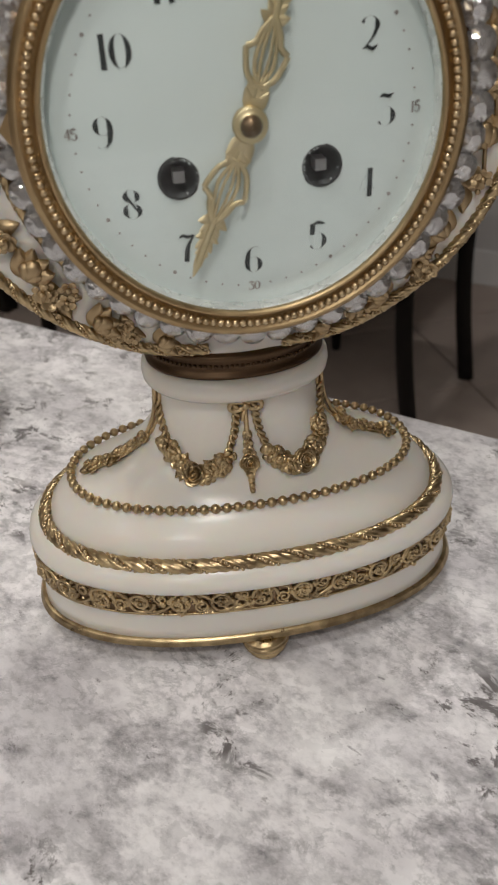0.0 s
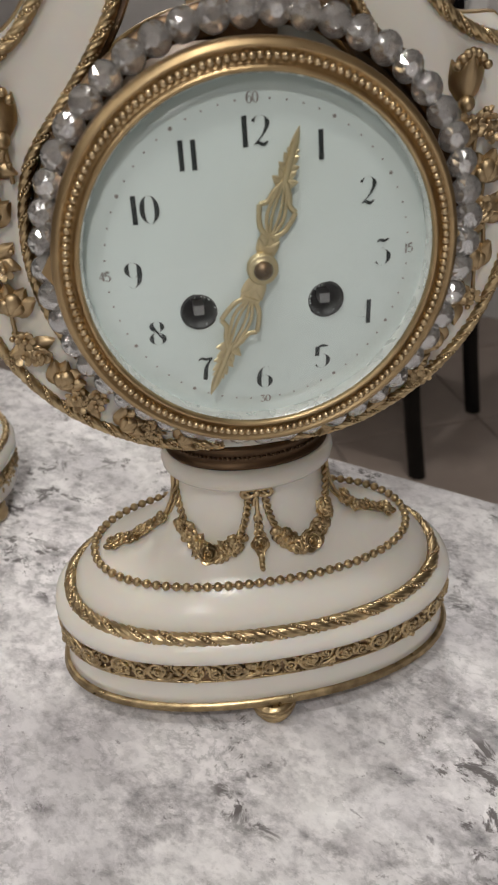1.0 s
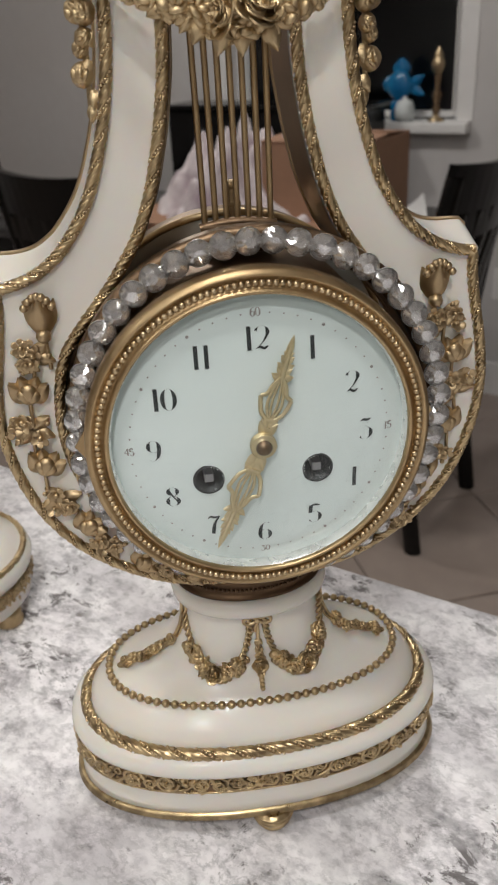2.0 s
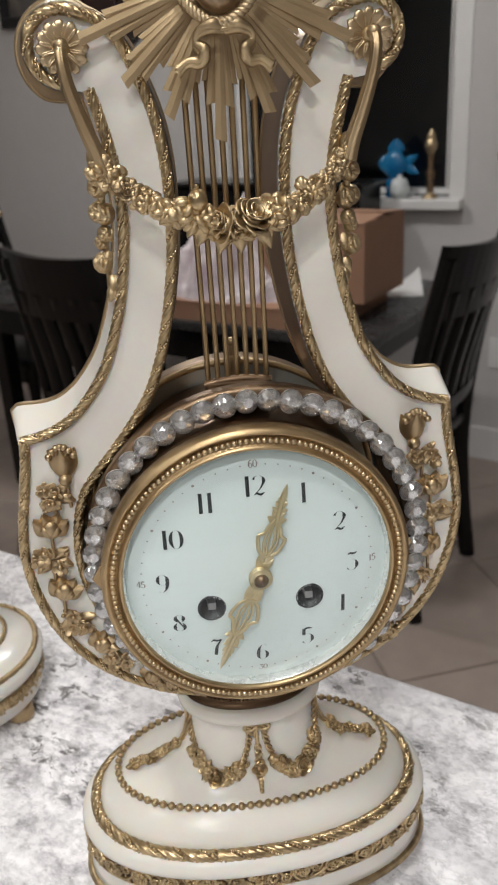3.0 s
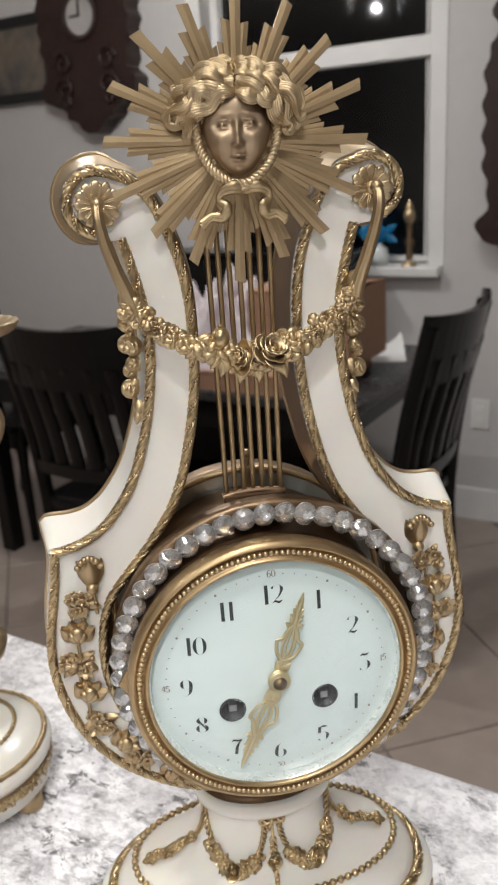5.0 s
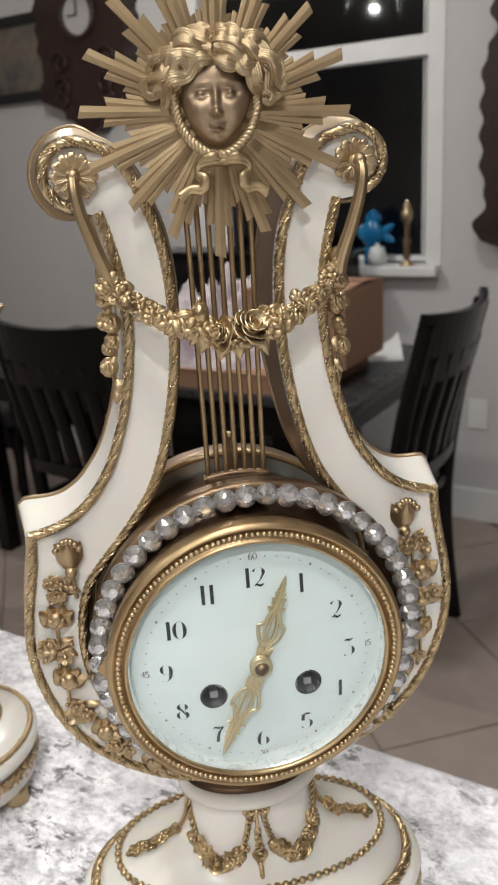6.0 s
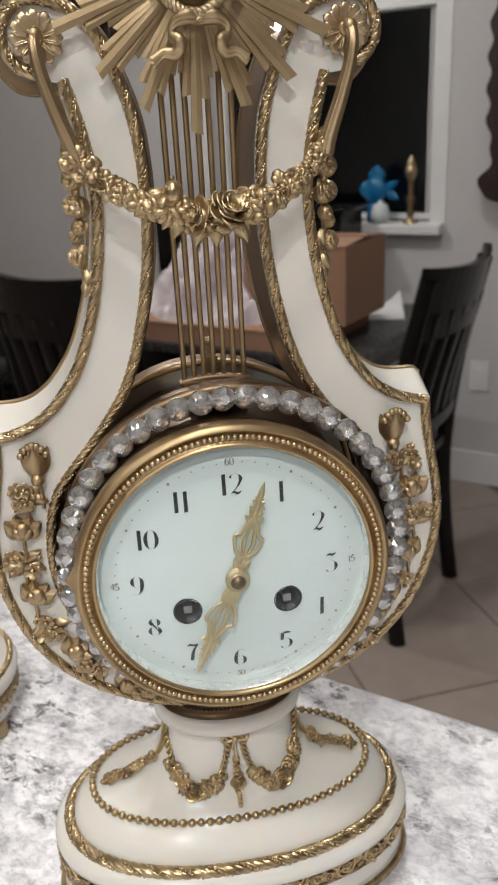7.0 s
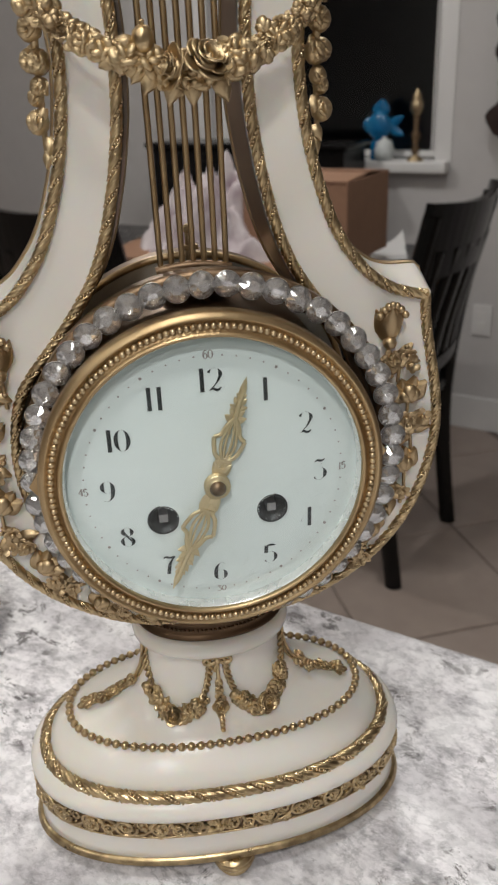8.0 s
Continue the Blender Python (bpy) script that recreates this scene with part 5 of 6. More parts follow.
cpart("drum", Shape().grid(about_y([(0.0625, 0.006), (0.0640, 0.010), (0.0630, 0.014), (0.0622, 0.030), (0.0622, 0.072)]), False, True), DRUM, "brown bronze movement drum")
cpart("drum_back", Shape().fan(about_y([(0.0622, 0.0721)])[0], True), DRUM)
cpart("bezel", Shape().grid(about_y([(0.0563, 0.0016), (0.0563, -0.0030), (0.0569, -0.0041), (0.0577, -0.0039), (0.0583, -0.0030), (0.0588, -0.0025), (0.0622, -0.0023), (0.0627, -0.0031), (0.0634, -0.0032), (0.0640, -0.0024), (0.0646, -0.0022), (0.0652, -0.0008), (0.0653, 0.0040), (0.0642, 0.0072), (0.0624, 0.0080)]), False, True), BEZEL, "turned brass bezel")
bz = Shape()
for k in range(160):
    a = 2 * math.pi * k / 160
    bz.add(np.array(BALL_V) * 0.00118 + np.array([0.0605 * math.cos(a), -0.0031, 0.0605 * math.sin(a)]), BALL_F)
cpart("bezel_beading", bz, GILT_BRIGHT, "row of small brass beads")
cpart("seat_ring", Shape().grid(about_y([(0.0563, -0.0020), (0.0558, -0.0012), (0.0556, 0.0012), (0.0560, 0.0060)]), False, True), SILVER, "thin silvered ring")
for sx in (1, -1):
    flat_lug = [(sx * x, z) for x, z in ((0.0605, -0.010), (0.0640, -0.007), (0.0692, 0.001), (0.0640, 0.009), (0.0605, 0.013))][:: sx]
    lp = [ring3(np.array(flat_lug), y) for y in (0.0072, 0.0090)]
    lug = Shape().fan(lp[0]).fan(lp[1], True).grid(lp, False, True, False)
    cpart("bezel_lug", lug, BEZEL, "brass lug at the bezel's side")

HOLES = [(-0.0207, -0.0136), (0.0209, -0.0136)]
HOLE_R = 0.0053


def dial_y(x, z):
    q = (x * x + z * z) / 0.055**2
    return -0.0034 + 0.0046 * q + 0.0018 * np.clip((np.sqrt(q) * 0.055 - 0.0440) / 0.0122, 0, 1) ** 2.2


rr, aa = np.linspace(0.0005, 0.0562, 72), np.linspace(0, 2 * np.pi, 180, endpoint=False)
gx, gz = rr[:, None] * np.cos(aa), rr[:, None] * np.sin(aa)
face = Shape().grid(np.stack([gx, dial_y(gx, gz), gz], -1), False, True)
kept = []
for f in face.f:
    mx, mz = np.mean([face.v[i][0] for i in f]), np.mean([face.v[i][2] for i in f])
    if all(math.hypot(mx - hx, mz - hz) > HOLE_R for hx, hz in HOLES):
        kept.append(f)
face.f, face.s = kept, [True] * len(kept)
dial = cpart("dial", face, ENAMEL, "white enamel dial with black numerals")
for hx, hz in HOLES:
    th_ = np.linspace(0, 2 * np.pi, 32, endpoint=False)
    cup = [np.stack([hx + r * np.cos(th_), np.full(32, y), hz + r * np.sin(th_)], 1) for r, y in ((HOLE_R + 0.0009, dial_y(hx, hz) - 0.00012), (HOLE_R - 0.0002, dial_y(hx, hz) - 0.0002), (HOLE_R - 0.0002, 0.0042), (0.0005, 0.0043))]
    hole = part("winding_hole", Shape().grid(cup, False, True), HOLE, dial, "dark winding hole")
    lip = np.stack([hx + (HOLE_R + 0.0003) * np.cos(th_), np.full(32, dial_y(hx, hz) - 0.0002), hz + (HOLE_R + 0.0003) * np.sin(th_)], 1)
    part("hole_rim", Shape().tube(lip, 0.0003, 6, True), HOLE, hole)
    part("arbor", Shape().box((hx - 0.0017, -0.0016, hz - 0.0017), (hx + 0.0017, 0.0043, hz + 0.0017), 0.0002), STEEL, hole, "square steel winding arbor")


def nib(shape, pts, thick, thin, y, smooth=True, flourish=False):
    """A pen stroke: thick where it runs upright, a hair where it runs level; a flourish swells in its middle."""
    p = smooth_path(pts, 26) if smooth else even(np.asarray(pts, float), 6)
    t = np.gradient(p, axis=0)
    t /= np.linalg.norm(t, axis=1, keepdims=True)
    w = thin + (thick - thin) * np.abs(t[:, 1]) ** 5.0
    if flourish:
        w = thin + thick * 0.62 * np.sin(np.linspace(0, np.pi, len(p))) ** 0.7
    nrm = np.stack([-t[:, 1], t[:, 0]], 1)
    a, b = p + nrm * w[:, None] / 2, p - nrm * w[:, None] / 2
    sides = []
    for e in (a, b):
        sides.append(np.stack([e[:, 0], dial_y(e[:, 0], e[:, 1]) + y, e[:, 1]], 1))
    shape.grid(sides, smooth=False)


def loop(cx, cz, rx, rz, a0=90, a1=450, n=18):
    return [(cx + rx * math.cos(radians(a)), cz + rz * math.sin(radians(a))) for a in np.linspace(a0, a1, n)]


DIGITS = {
    "0": [loop(0.30, 0.5, 0.25, 0.47)],
    "1": [[(0.22, 0.98), (0.22, 0.02)], [(0.10, 0.02), (0.34, 0.02)], [(0.10, 0.90), (0.22, 0.98)]],
    "2": [loop(0.30, 0.72, 0.24, 0.25, 165, -20, 12) + [(0.40, 0.40), (0.22, 0.20), (0.06, 0.06)], ["f", (0.08, 0.08), (0.22, 0.13), (0.38, 0.06), (0.56, 0.16)]],
    "3": [["f", (0.06, 0.88), (0.20, 0.95), (0.36, 0.91), (0.54, 0.98)], [(0.54, 0.98), (0.28, 0.62)], [(0.28, 0.62)] + loop(0.28, 0.31, 0.26, 0.30, 80, -150, 14)],
    "4": [[(0.44, 0.98), (0.44, 0.02)], [(0.42, 0.96), (0.04, 0.30)], [(0.04, 0.30), (0.60, 0.30)]],
    "5": [["f", (0.10, 0.92), (0.30, 0.97), (0.54, 0.93)], [(0.12, 0.95), (0.10, 0.55)], [(0.10, 0.55)] + loop(0.28, 0.31, 0.26, 0.31, 110, -150, 14)],
    "6": [loop(0.30, 0.30, 0.22, 0.29), [(0.50, 0.90), (0.34, 0.97), (0.16, 0.80), (0.08, 0.50), (0.08, 0.28)]],
    "7": [["f", (0.06, 0.86), (0.18, 0.96), (0.36, 0.91), (0.56, 0.98)], [(0.56, 0.98), (0.34, 0.55), (0.26, 0.02)]],
    "8": [loop(0.30, 0.75, 0.19, 0.22), loop(0.30, 0.27, 0.23, 0.26), [(0.12, 0.82), (0.30, 0.52), (0.50, 0.22)]],
    "9": [loop(0.30, 0.70, 0.22, 0.28), [(0.10, 0.10), (0.26, 0.03), (0.44, 0.20), (0.52, 0.50), (0.52, 0.72)]],
}


def number(text, cx, cz, height, y, thick=0.17, thin=0.004, spin=0.0):
    s = Shape()
    adv = [0.42 if ch == "1" else 0.62 for ch in text]
    x = -sum(adv) / 2
    c, sn = math.cos(spin), math.sin(spin)
    for ch, ad in zip(text, adv):
        for stroke in DIGITS[ch]:
            curl = stroke[0] == "f"
            stroke = stroke[1:] if curl else stroke
            pts = np.array([((x + px - (0.02 if ch == "1" else 0)) * height, (pz - 0.5) * height) for px, pz in stroke])
            pts = np.stack([cx + pts[:, 0] * c - pts[:, 1] * sn, cz + pts[:, 0] * sn + pts[:, 1] * c], 1)
            hair = len(stroke) == 2 and abs(stroke[0][0] - stroke[1][0]) > 0.02
            nib(s, pts, (thin if hair else thick) * height, thin * height, y, len(pts) > 2, curl)
        x += ad
    return s


for hour in range(1, 13):
    a = radians(90 - 30 * hour)
    part("numeral", number(str(hour), 0.0402 * math.cos(a), 0.0402 * math.sin(a), 0.0089, -0.00025), INK, dial)
for txt, a in (("60", 90), ("15", 0), ("30", -90), ("45", 180)):
    a = radians(a)
    part("minute_numeral", number(txt, 0.0493 * math.cos(a), 0.0493 * math.sin(a), 0.0030, -0.00025, 0.2, 0.08), INK_SOFT, dial)
dots = Shape()
for k in range(60):
    if k % 15 == 0:
        continue
    a = 2 * math.pi * k / 60
    r = 0.00062 if k % 5 == 0 else 0.00034
    cc = [(0.0489 * math.cos(a) + r * math.cos(b), dial_y(0.0489, 0) - 0.0002, 0.0489 * math.sin(a) + r * math.sin(b)) for b in np.linspace(0, 2 * math.pi, 8, endpoint=False)]
    dots.fan(cc)
part("minute_dots", dots, INK_SOFT, dial)


def hand(tip, angle, y):
    """A pierced gilt hand that points along +z before it is turned."""
    s = Shape()

    def strip(pts, w, n=18):
        p = smooth_path(pts, n)
        s.tube(np.stack([p[:, 0], np.zeros(n), p[:, 1]], 1), w, 6, flat=(1.0, 0.45))

    L = tip

    def leaf(x, z, way, l, w):
        place(s, petal_shape(1.0, w, 0.04, 0, cup=0.25, n=7), (x * L, 0, z * L), facing((0, -1, 0), way), l * L)

    for sx in (-1, 1):
        leaf(0, 0.08, -sx * 0.55, 0.15, 0.30), leaf(sx * 0.02, 0.16, -sx * 0.35, 0.12, 0.30)
        strip([(sx * 0.012 * L, 0.22 * L), (sx * 0.085 * L, 0.28 * L), (sx * 0.118 * L, 0.36 * L), (sx * 0.135 * L, 0.435 * L)], 0.00085)
        strip([(sx * 0.135 * L, 0.435 * L), (sx * 0.082 * L, 0.47 * L), (sx * 0.058 * L, 0.54 * L), (sx * 0.012 * L, 0.62 * L)], 0.00085)
        strip([(sx * 0.020 * L, 0.24 * L), (sx * 0.062 * L, 0.38 * L), (sx * 0.030 * L, 0.58 * L)], 0.0006)
        strip([(sx * 0.008 * L, 0.24 * L), (sx * 0.026 * L, 0.40 * L), (sx * 0.010 * L, 0.59 * L)], 0.0005)
        leaf(0, 0.60, -sx * 1.15, 0.105, 0.34), leaf(0, 0.645, -sx * 0.8, 0.09, 0.34)
        leaf(0, 0.705, -sx * 1.1, 0.085, 0.34), leaf(0, 0.75, -sx * 0.7, 0.085, 0.34), leaf(0, 0.81, -sx * 0.8, 0.06, 0.36)
    strip([(0, 0.58 * L), (0, 0.75 * L), (0, 0.90 * L)], 0.0010)
    leaf(0, 0.80, 0.0, 0.20, 0.15)
    s.box((-0.022 * L, -0.0004, 0.0), (0.022 * L, 0.0004, 0.16 * L))
    s.box((-0.060 * L, -0.0005, 0.215 * L), (0.060 * L, 0.0005, 0.245 * L), 0.0003)
    th_ = np.linspace(0, 2 * np.pi, 28, endpoint=False)
    hub = [np.stack([r * np.cos(th_), np.full(28, yy), r * np.sin(th_)], 1) for r, yy in ((0.0048, 0.0006), (0.0050, -0.0004), (0.0044, -0.0009), (0.0036, -0.0007), (0.0032, -0.0014), (0.0012, -0.0014))]
    s.grid(hub, False, True)
    s.transform(Matrix.Translation((0, y, 0)) @ Matrix.Rotation(radians(angle), 4, "Y"))
    return s


cpart("hour_hand", hand(0.0432, 17.2, -0.0050), HAND_GILT, "pierced gilt hour hand")
cpart("minute_hand", hand(0.0462, 205, -0.0066), HAND_GILT, "pierced gilt minute hand")
pin = Shape().grid(about_y([(0.0028, -0.0070), (0.0031, -0.0084), (0.0023, -0.0096), (0.0012, -0.0103), (0.0002, -0.0105)], 24), False, True)
cpart("centre_pin", pin, GILT_DARK, "domed bronze centre pin")

glass_rows = []
for k in np.linspace(0.999, 0.0, 18):
    glass_rows.append((max(0.0002, 0.0563 * k), -0.0034 - 0.0100 * (1 - k * k)))
glass = cpart("dial_glass", Shape().grid(about_y(glass_rows, 72), False, True), DIAL_GLASS, "domed clear dial glass")
glass.visible_shadow = False

# ---- crystal ring on the pendulum
RING_X, RING_Y, RING_R, STONES = 0.0029, 0.0130, 0.0710, 49
stone = Shape()
SR = RING_R * math.pi / STONES * 1.07
g16 = [2 * math.pi * k / 16 for k in range(16)]


def girdle(r, y_, turn=0.0, n=16):
    return [(SR * r * math.cos(2 * math.pi * k / n + turn), SR * y_, SR * r * math.sin(2 * math.pi * k / n + turn)) for k in range(n)]


# a brilliant cut: flat table, crown of kites and triangles, pavilion down to a point
table, kites, belt, foot_ = girdle(0.42, -0.52, 0, 8), girdle(0.74, -0.34, math.pi / 8, 8), girdle(1.0, -0.02), girdle(1.0, 0.08)
stone.fan(table)
for k in range(8):
    j = (k + 1) % 8
    stone.add([table[k], table[j], kites[k]], [(0, 2, 1)], False)
    stone.add([table[j], kites[k], belt[2 * j], kites[j]], [(0, 1, 2, 3)], False)
    stone.add([kites[k], belt[2 * k], belt[2 * k + 1], belt[2 * j]], [(0, 1, 2), (0, 2, 3)], False)
stone.grid([belt, foot_, girdle(0.55, 0.42, math.pi / 16), girdle(0.05, 0.80)], False, True, smooth=False)
stone.fan(girdle(0.05, 0.80), True)
stone_mesh = stone.mesh("crystal", CRYSTAL)
ring_back = about_y([(0.0668, 0.0120), (0.0668, 0.0190), (0.0748, 0.0190), (0.0748, 0.0120), (0.0735, 0.0112), (0.0680, 0.0112)])
pendulum = cpart("pendulum_ring", Shape().grid([r + np.array([RING_X, 0.0075, 0]) for r in ring_back], True, True), GILT_DARK, "bronze pendulum ring set with crystals")
cup = Shape().grid([[(SR * r * math.cos(a), SR * y_, SR * r * math.sin(a)) for a in g16] for r, y_ in ((1.05, 0.02), (1.05, 0.14), (0.62, 0.52), (0.02, 0.95))], False, True, smooth=False)
cup_mesh = cup.mesh("stone_cup", SILVER)
for k in range(STONES):
    a = 2 * math.pi * (k + 0.5) / STONES
    at = Matrix.Translation((RING_X + RING_R * math.cos(a), RING_Y, RING_R * math.sin(a))) @ Matrix.Rotation(RNG.uniform(0, 6.28), 4, "Y") @ Euler((RNG.uniform(-0.18, 0.18), 0, RNG.uniform(-0.18, 0.18))).to_matrix().to_4x4()
    ob = part("crystal", stone_mesh, CRYSTAL, pendulum)
    ob.matrix_basis = at
    ob = part("stone_cup", cup_mesh, SILVER, pendulum)
    ob.matrix_basis = at

RODS = np.linspace(-0.0130, 0.0130, 7)
for x in RODS:
    cpart("pendulum_rod", Shape().tube([(x * 0.96 + 0.0002, 0.0365, 0.0705), (x * 1.03 - 0.0005, 0.0365, 0.2250)], 0.00115, 10), BEZEL, "thin bronze rod")
comb = Shape()
arc = [(x, 0.036, 0.0735 - 0.0022 * (abs(x) / 0.016) ** 2) for x in np.linspace(-0.0142, 0.0146, 15)]
comb.tube(arc, 0.0018, 8)
comb.box((-0.0135, 0.0180, 0.0668), (0.0140, 0.0370, 0.0700), 0.0006)
comb.box((-0.0138, 0.0340, 0.0620), (0.0142, 0.0385, 0.0732), 0.001)
cpart("rod_bracket", comb, GILT_DARK, "brass bracket at the foot of the rods")

# ---- back of the movement
cpart("back_case", Shape().grid(about_y([(0.0690, 0.0735), (0.0705, 0.0750), (0.0705, 0.0880), (0.0690, 0.0890), (0.0005, 0.0892)]), False, True), GILT_DARK, "round bronze back case")
cpart("back_face", Shape().grid(about_y([(0.0688, 0.0738), (0.0600, 0.0740)]), False, True), BACKPLATE, "grey inner face of the back case")
cpart("back_ring", Shape().tube(about_y([(0.0700, 0.0742)])[0], 0.0016, 8, True, up=(0, 1, 0)), GILT, "thin brass ring")
hook = Shape().tube([(0.0012, 0.062, 0.058), (0.0012, 0.062, 0.0815)], 0.0018, 8).ball((0.0012, 0.062, 0.0828), 0.0027, (1, 1, 0.8))
hook.box((-0.0023, 0.060, 0.0745), (0.0047, 0.064, 0.0765), 0.0004)
cpart("suspension_post", hook, GILT, "small brass suspension post")

# ---- sunburst and mask
SUN = np.array([0.0004, 0.0262, 0.2232])


def ray_blade(ang, r1, yb, w):
    """A thin flat blade along +x, turned by ang degrees, cut slanting at its end."""
    r0, sk = 0.010, 0.0006 * (1 if ang >= 0 else -1)
    w0, w1 = 0.0012 * w, 0.0022 * w
    v = [(r0, yb, -w0), (r0, yb - 0.0002, 0), (r0, yb, w0), (r1 - sk, yb, -w1), (r1, yb - 0.00025, 0), (r1 + sk, yb, w1)]
    back = [(x, yb + 0.0009, z) for x, y, z in v]
    faces = [(0, 1, 4, 3), (1, 2, 5, 4), (6, 9, 10, 7), (7, 10, 11, 8), (3, 4, 10, 9), (4, 5, 11, 10), (0, 3, 9, 6), (2, 8, 11, 5), (0, 6, 7, 1), (1, 7, 8, 2)]
    return Shape().add(v + back, faces, False).transform(Matrix.Rotation(radians(-ang), 4, "Y"))


SIDE_BLADES = [ray_blade(*b).mesh("side_blade", GILT_MATT) for b in ((4.7, 0.0425, 0.0010, 0.82), (-4.7, 0.0415, 0.0010, 0.82), (8.4, 0.0350, 0.0019, 0.68), (-8.4, 0.0338, 0.0019, 0.68), (11.0, 0.0295, 0.0026, 0.5), (-11.0, 0.0285, 0.0024, 0.5))]
for k in range(16):
    tip = 0.0508 * (1 + 0.02 * math.sin(k * 2.3)) * (1.05 if k in (4, 12) else 0.97 if k in (10, 11, 13, 14) else 1.02)
    m = Matrix.Translation(SUN) @ Matrix.Rotation(radians(-(22.5 * k - 2.2)), 4, "Y")
    ray = part("sun_ray", ray_blade(0, tip, 0.0, 1.0), GILT_MATT, clock, "stepped matt gilt sunburst ray", SHIFT @ m)
    for blade in SIDE_BLADES:
        part("side_blade", blade, GILT_MATT, ray)
cpart("sun_disc", Shape().grid([np.stack([SUN[0] + r * np.cos(TH), np.full(120, SUN[1] + y), SUN[2] + r * np.sin(TH)], 1) for r, y in ((0.0001, 0.0026), (0.024, 0.0026), (0.024, 0.0045), (0.0001, 0.0045))], False, True), GILT_MATT)

mask = Shape()
HW, HH = 0.0129, 0.0172
FC = np.array([-0.0002, 0.0225, 0.2276])
rows = []
for r in np.linspace(0.0, 1.0, 40):
    row = []
    for a in np.linspace(0, 2 * np.pi, 110, endpoint=False):
        u, v = r * math.cos(a), r * math.sin(a)
        d = 0.0092 * math.sqrt(max(0, 1 - (r * 0.995) ** 2)) ** 0.75
        g = lambda cx, cz, sx, sz: math.exp(-(((u - cx) / sx) ** 2) - (((v - cz) / sz) ** 2))  # noqa: E731
        pair = lambda cx, cz, sx, sz: g(cx, cz, sx, sz) + g(-cx, cz, sx, sz)  # noqa: E731
        d += 0.0032 * g(0, -0.33, 0.125, 0.085) + 0.0014 * g(0, -0.12, 0.105, 0.20) + 0.0011 * pair(0.13, -0.36, 0.065, 0.055)
        d += 0.0009 * pair(0.44, 0.24, 0.26, 0.06) + 0.0006 * g(0, 0.5, 0.5, 0.25)
        d -= 0.0030 * pair(0.45, 0.07, 0.22, 0.13) + 0.0010 * pair(0.16, 0.06, 0.09, 0.12)
        d += 0.0032 * pair(0.44, 0.06, 0.120, 0.060) + 0.0017 * pair(0.44, 0.140, 0.18, 0.024) + 0.0013 * pair(0.44, -0.020, 0.16, 0.022)
        d += 0.0021 * g(0, -0.575, 0.20, 0.036) + 0.0023 * g(0, -0.68, 0.16, 0.042) - 0.0024 * g(0, -0.625, 0.25, 0.018)
        d += 0.0014 * g(0, -0.87, 0.22, 0.11) - 0.0006 * g(0, -0.76, 0.22, 0.045) + 0.0011 * pair(0.52, -0.28, 0.25, 0.26) - 0.0006 * pair(0.27, -0.52, 0.06, 0.12)
        jaw = 1 - 0.20 * max(0, -v) ** 1.3
        row.append((FC[0] + HW * u * jaw, FC[1] - d, FC[2] + HH * v))
    rows.append(row)
mask.grid(rows, False, True)
face_count = len(mask.f)
mask.ball((FC[0], FC[1] + 0.0045, FC[2] + 0.0068), 0.02, (1.08, 0.50, 0.80))
LOCKS = 11
